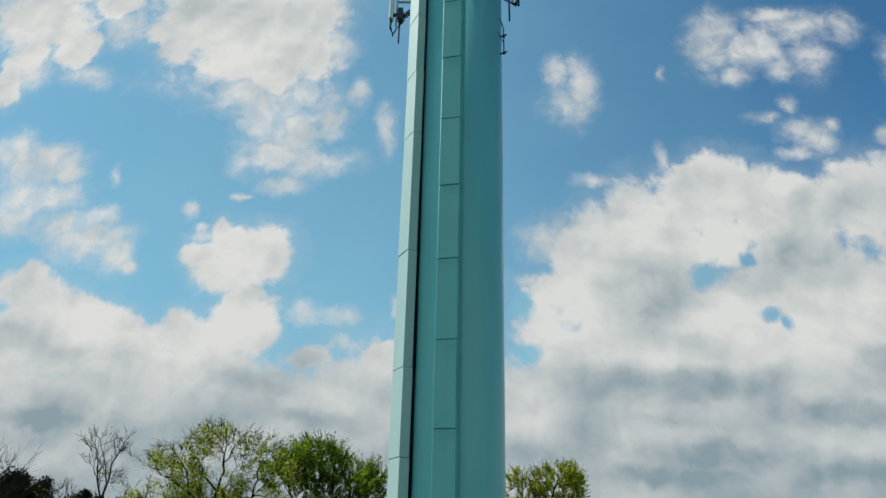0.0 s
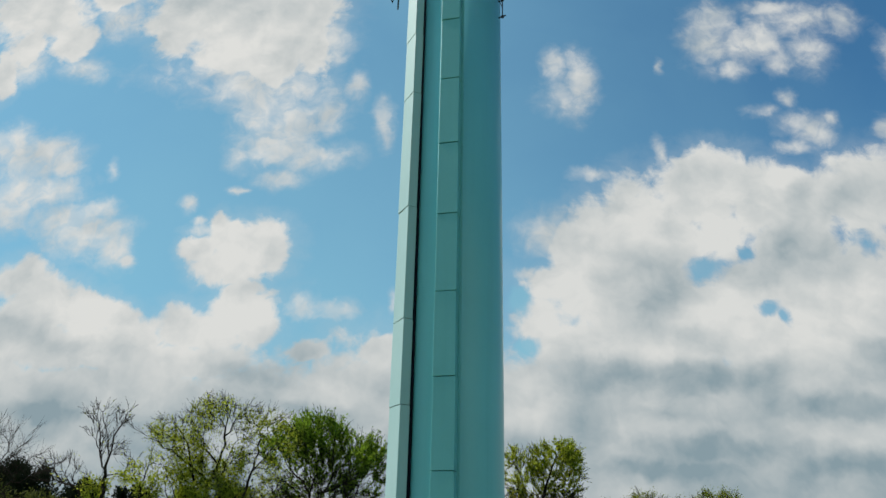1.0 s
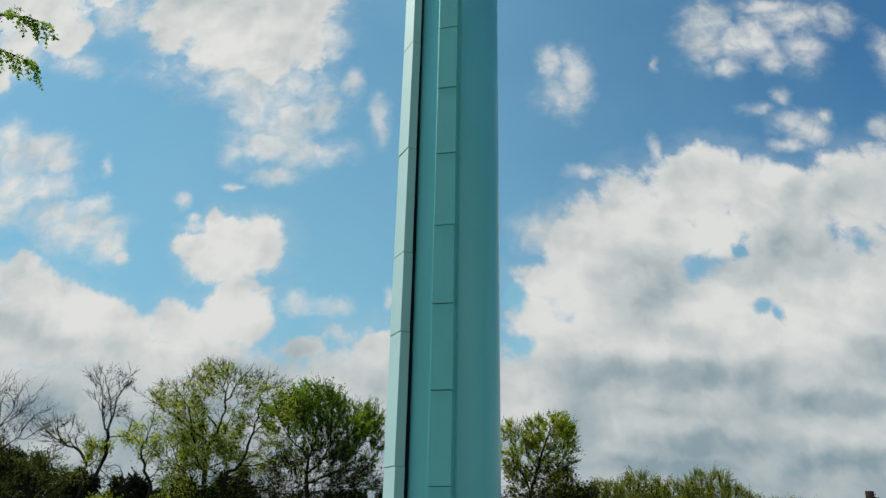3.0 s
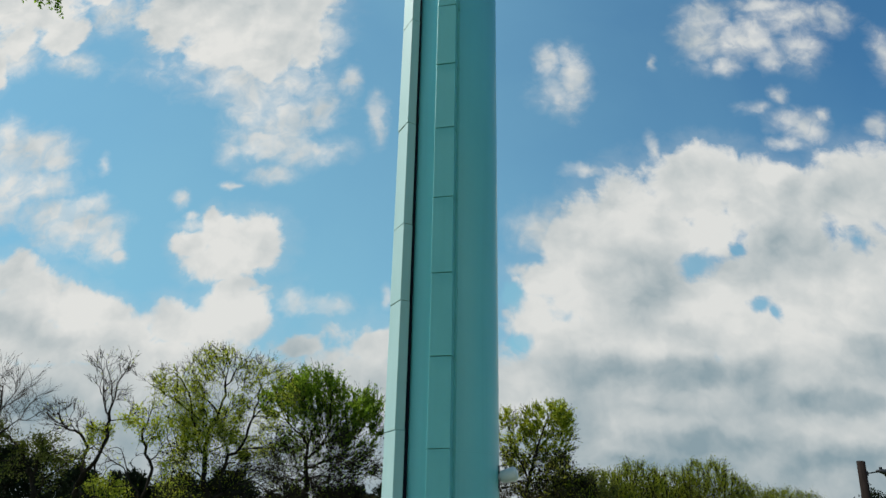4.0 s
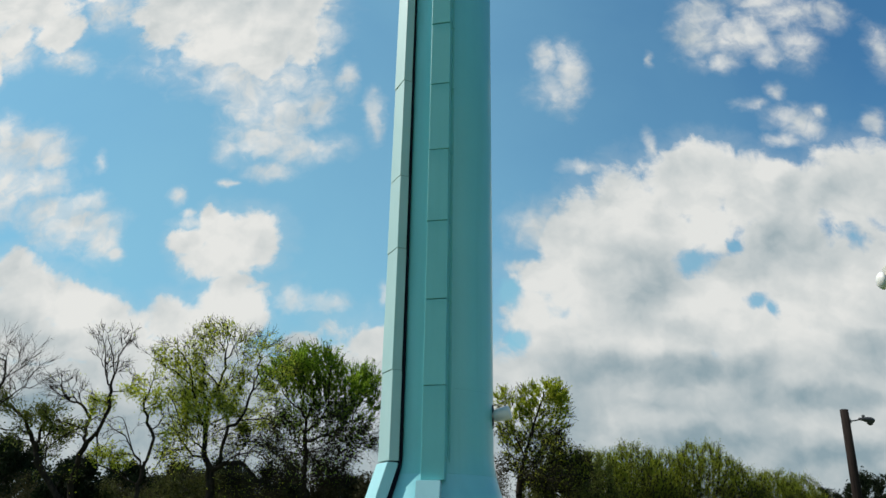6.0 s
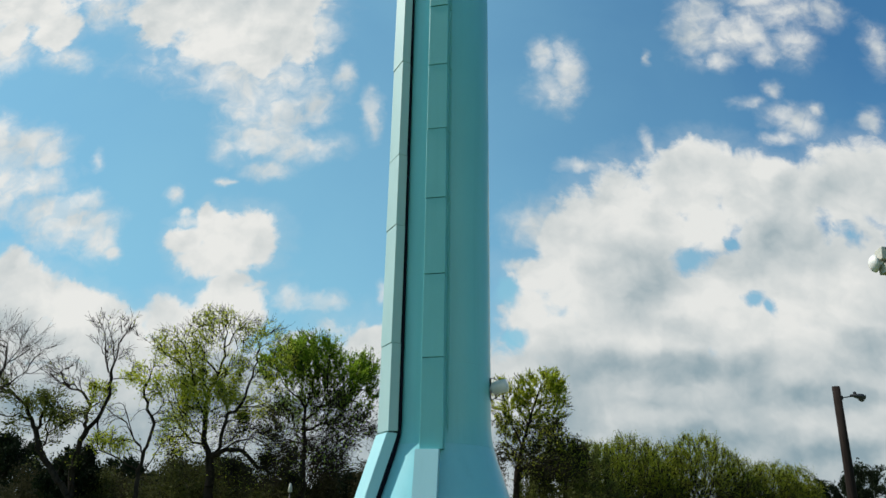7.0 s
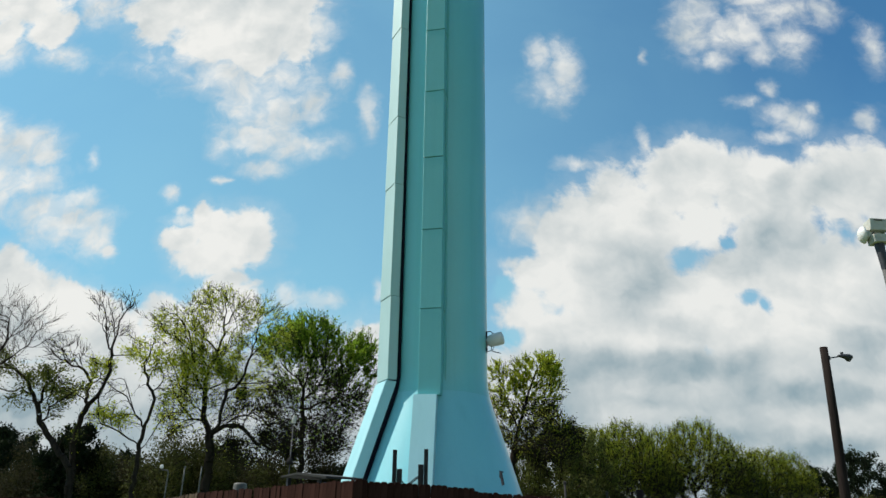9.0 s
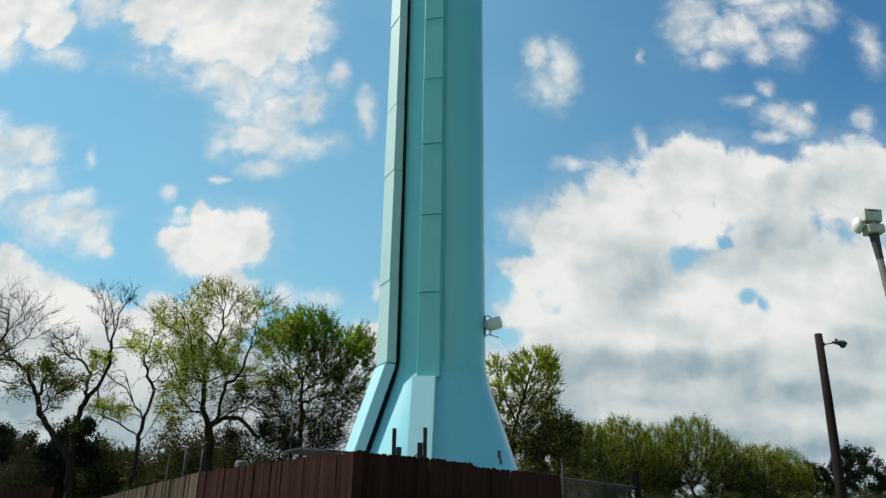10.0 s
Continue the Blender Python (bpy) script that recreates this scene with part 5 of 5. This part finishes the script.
row_d = tree_at((9.3, 76.0), [(9.3, 0, 7.8, 2.4, 2.8), (7.8, 0, 5.8, 2.0, 2.4), (10.9, 0, 6.0, 2.0, 2.6)], [[(9.3, 0, 0), (9.4, 0, 3.5)]], name="tree",
                label="dark olive twiggy tree in the far tree row", seed=44, bark=BARK, leaf=LEAF_OLIVE, leaves=12000, count=1000, leaf_size=0.18, twigs=8, tip=0.014, rise=1.0, low=0.3, clump=0.6, inner=2000, group="far tree row", trunk_r=0.2, spread=0.4)
for src, x, y, turn, size in ((row_d, 12.2, 80.0, 140, 1.05), (row_b, 14.8, 86.0, 60, 0.86), (row_a, 23.2, 93.0, 250, 0.96), (row_a, 33.4, 96.0, 30, 0.86), (row_b, 37.5, 98.0, 200, 0.80),
                              (row_a, 42.0, 101.0, 310, 0.84), (row_c, 45.8, 103.0, 80, 0.86), (row_c, 56.5, 102.0, 160, 0.85), (row_b, 61.5, 104.0, 20, 0.76), (row_d, 6.6, 75.0, 70, 0.85)):
    c = copy_thing(src, pose(x, y, 0, 0, 0, turn))
    c.scale = (size, size, size)


def undergrowth(name, label, rows, seed, leaf, density, size):
    """Low scrub: stems with clumps of leaves, along a band of (x, y, height, width)."""
    gen = np.random.default_rng(seed)
    cs, sa, sb = [], [], []
    for x, y, h, w in rows:
        for _ in range(int(w * 5)):
            bx, by = x + gen.uniform(-w, w), y + gen.uniform(-2, 2)
            top = h * gen.uniform(0.45, 1.0)
            n = int(density * top)
            tipx = bx + gen.normal() * 0.5
            sa.append((bx, by, 0)), sb.append((tipx, by, top * 0.9))
            k = gen.uniform(0.15, 1.0, n)
            c = np.stack([bx + (tipx - bx) * k, np.full(n, by), top * k], 1) + gen.normal(size=(n, 3)) * np.array([0.42, 0.42, 0.25])
            cs.append(c)
            for _ in range(4):
                k = gen.uniform(0.2, 0.8)
                p = (bx + (tipx - bx) * k, by, top * 0.9 * k)
                sa.append(p), sb.append((p[0] + gen.normal() * 0.8, by + gen.normal() * 0.5, p[2] + gen.uniform(0.4, 1.6)))
    t = thing(name, (0, 0, 0), label, "undergrowth", kind="stuff")
    v, f = blades(np.concatenate(cs), size, gen)
    tagged(raw("leaves", v, f, leaf, t), kind="stuff")
    sa, sb = np.array(sa), np.array(sb)
    v, f = segments(sa, sb, np.full(len(sa), 0.035), np.full(len(sa), 0.015), 4)
    tagged(raw("stems", v, f, BARK, t), kind="stuff")


# In the LEAF_SHADE scrub the dimness under the trees is in the colour.
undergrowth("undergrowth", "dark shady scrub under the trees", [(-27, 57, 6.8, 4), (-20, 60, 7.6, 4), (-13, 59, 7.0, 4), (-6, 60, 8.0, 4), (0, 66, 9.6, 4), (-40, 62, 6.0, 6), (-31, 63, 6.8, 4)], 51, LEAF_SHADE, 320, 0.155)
undergrowth("undergrowth", "olive green bushes between the tree trunks", [(-23.6, 54, 6.6, 1.3), (-21.0, 55, 5.6, 1.4), (-18.2, 53, 7.2, 1.8), (-16.0, 53, 7.4, 1.6), (-12.5, 57, 5.8, 2.0)], 53, LEAF_SCRUB, 420, 0.15)
undergrowth("undergrowth", "dark green scrub along the far wood edge", [(8, 72, 6.6, 5), (16, 82, 5.8, 5), (26, 88, 5.4, 6), (36, 92, 5.6, 6), (47, 96, 6.0, 6), (58, 97, 5.5, 6)], 52, LEAF_SCRUB, 240, 0.20)
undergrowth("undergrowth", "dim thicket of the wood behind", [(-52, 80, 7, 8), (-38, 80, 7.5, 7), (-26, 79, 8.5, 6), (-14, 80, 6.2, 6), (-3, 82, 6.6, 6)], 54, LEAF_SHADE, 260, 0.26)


# ---- the near tree whose bough hangs into view ----
def near_tree():
    gen = np.random.default_rng(77)
    t = thing("locust_tree", (-9.0, 10.3, 0), "tall locust tree with a drooping feathery green bough", "tree")
    part("trunk", tube([(0, 0, 0), (0.1, 0.1, 3.5), (0.1, 0.0, 7.0), (-0.2, 0.2, 10.5)], [0.26, 0.21, 0.16, 0.06], 12), BARK, t, smooth=True)
    boughs = [([(0.1, 0.0, 6.9), (2.6, 0.05, 9.2), (4.6, 0.08, 9.98), (5.7, 0.08, 10.06), (6.3, 0.08, 9.97), (6.5, 0.08, 9.88)], [0.10, 0.06, 0.03, 0.016, 0.008, 0.004], 2),
              ([(4.6, 0.08, 9.98), (5.2, 0.4, 10.05), (5.75, 0.6, 10.0), (6.05, 0.6, 9.86)], [0.02, 0.014, 0.008, 0.004], 1),
              ([(0.0, 0.1, 8.0), (-2.0, 1.0, 9.8), (-3.6, 1.6, 10.6)], [0.07, 0.04, 0.01], 1),
              ([(-0.1, 0.1, 8.8), (0.2, -2.0, 10.4), (0.4, -3.4, 11.2)], [0.06, 0.03, 0.01], 1)]
    cs = []
    for line, radii, bare_to in boughs:
        part("bough", tube(line, radii, 8), BARK, t, smooth=True)
        pts = [np.array(p, float) for p in line]
        for i in range(bare_to, len(pts) - 1):
            seg = pts[i + 1] - pts[i]
            for _ in range(int(np.linalg.norm(seg) * 22) + 3):
                p = pts[i] + seg * gen.uniform()
                d = seg / np.linalg.norm(seg) * 0.9 + gen.normal(size=3) * 0.35 + np.array([0, 0, gen.uniform(-0.55, 0.3)])
                d /= np.linalg.norm(d)
                ln = gen.uniform(0.12, 0.24)
                side = np.cross(d, gen.normal(size=3))
                side /= np.linalg.norm(side)
                for q in np.linspace(0.1, 1, 18):
                    for sgn in (-1, 1):
                        cs.append(p + d * ln * q + np.array([0, 0, -0.10 * q * q]) + side * sgn * 0.016 + gen.normal(size=3) * 0.005)
    v, f = blades(np.array(cs), 0.036, gen, 0.5, 0.28)
    tagged(raw("crown", v, f, LEAF_GREEN, t), kind="stuff")


near_tree()
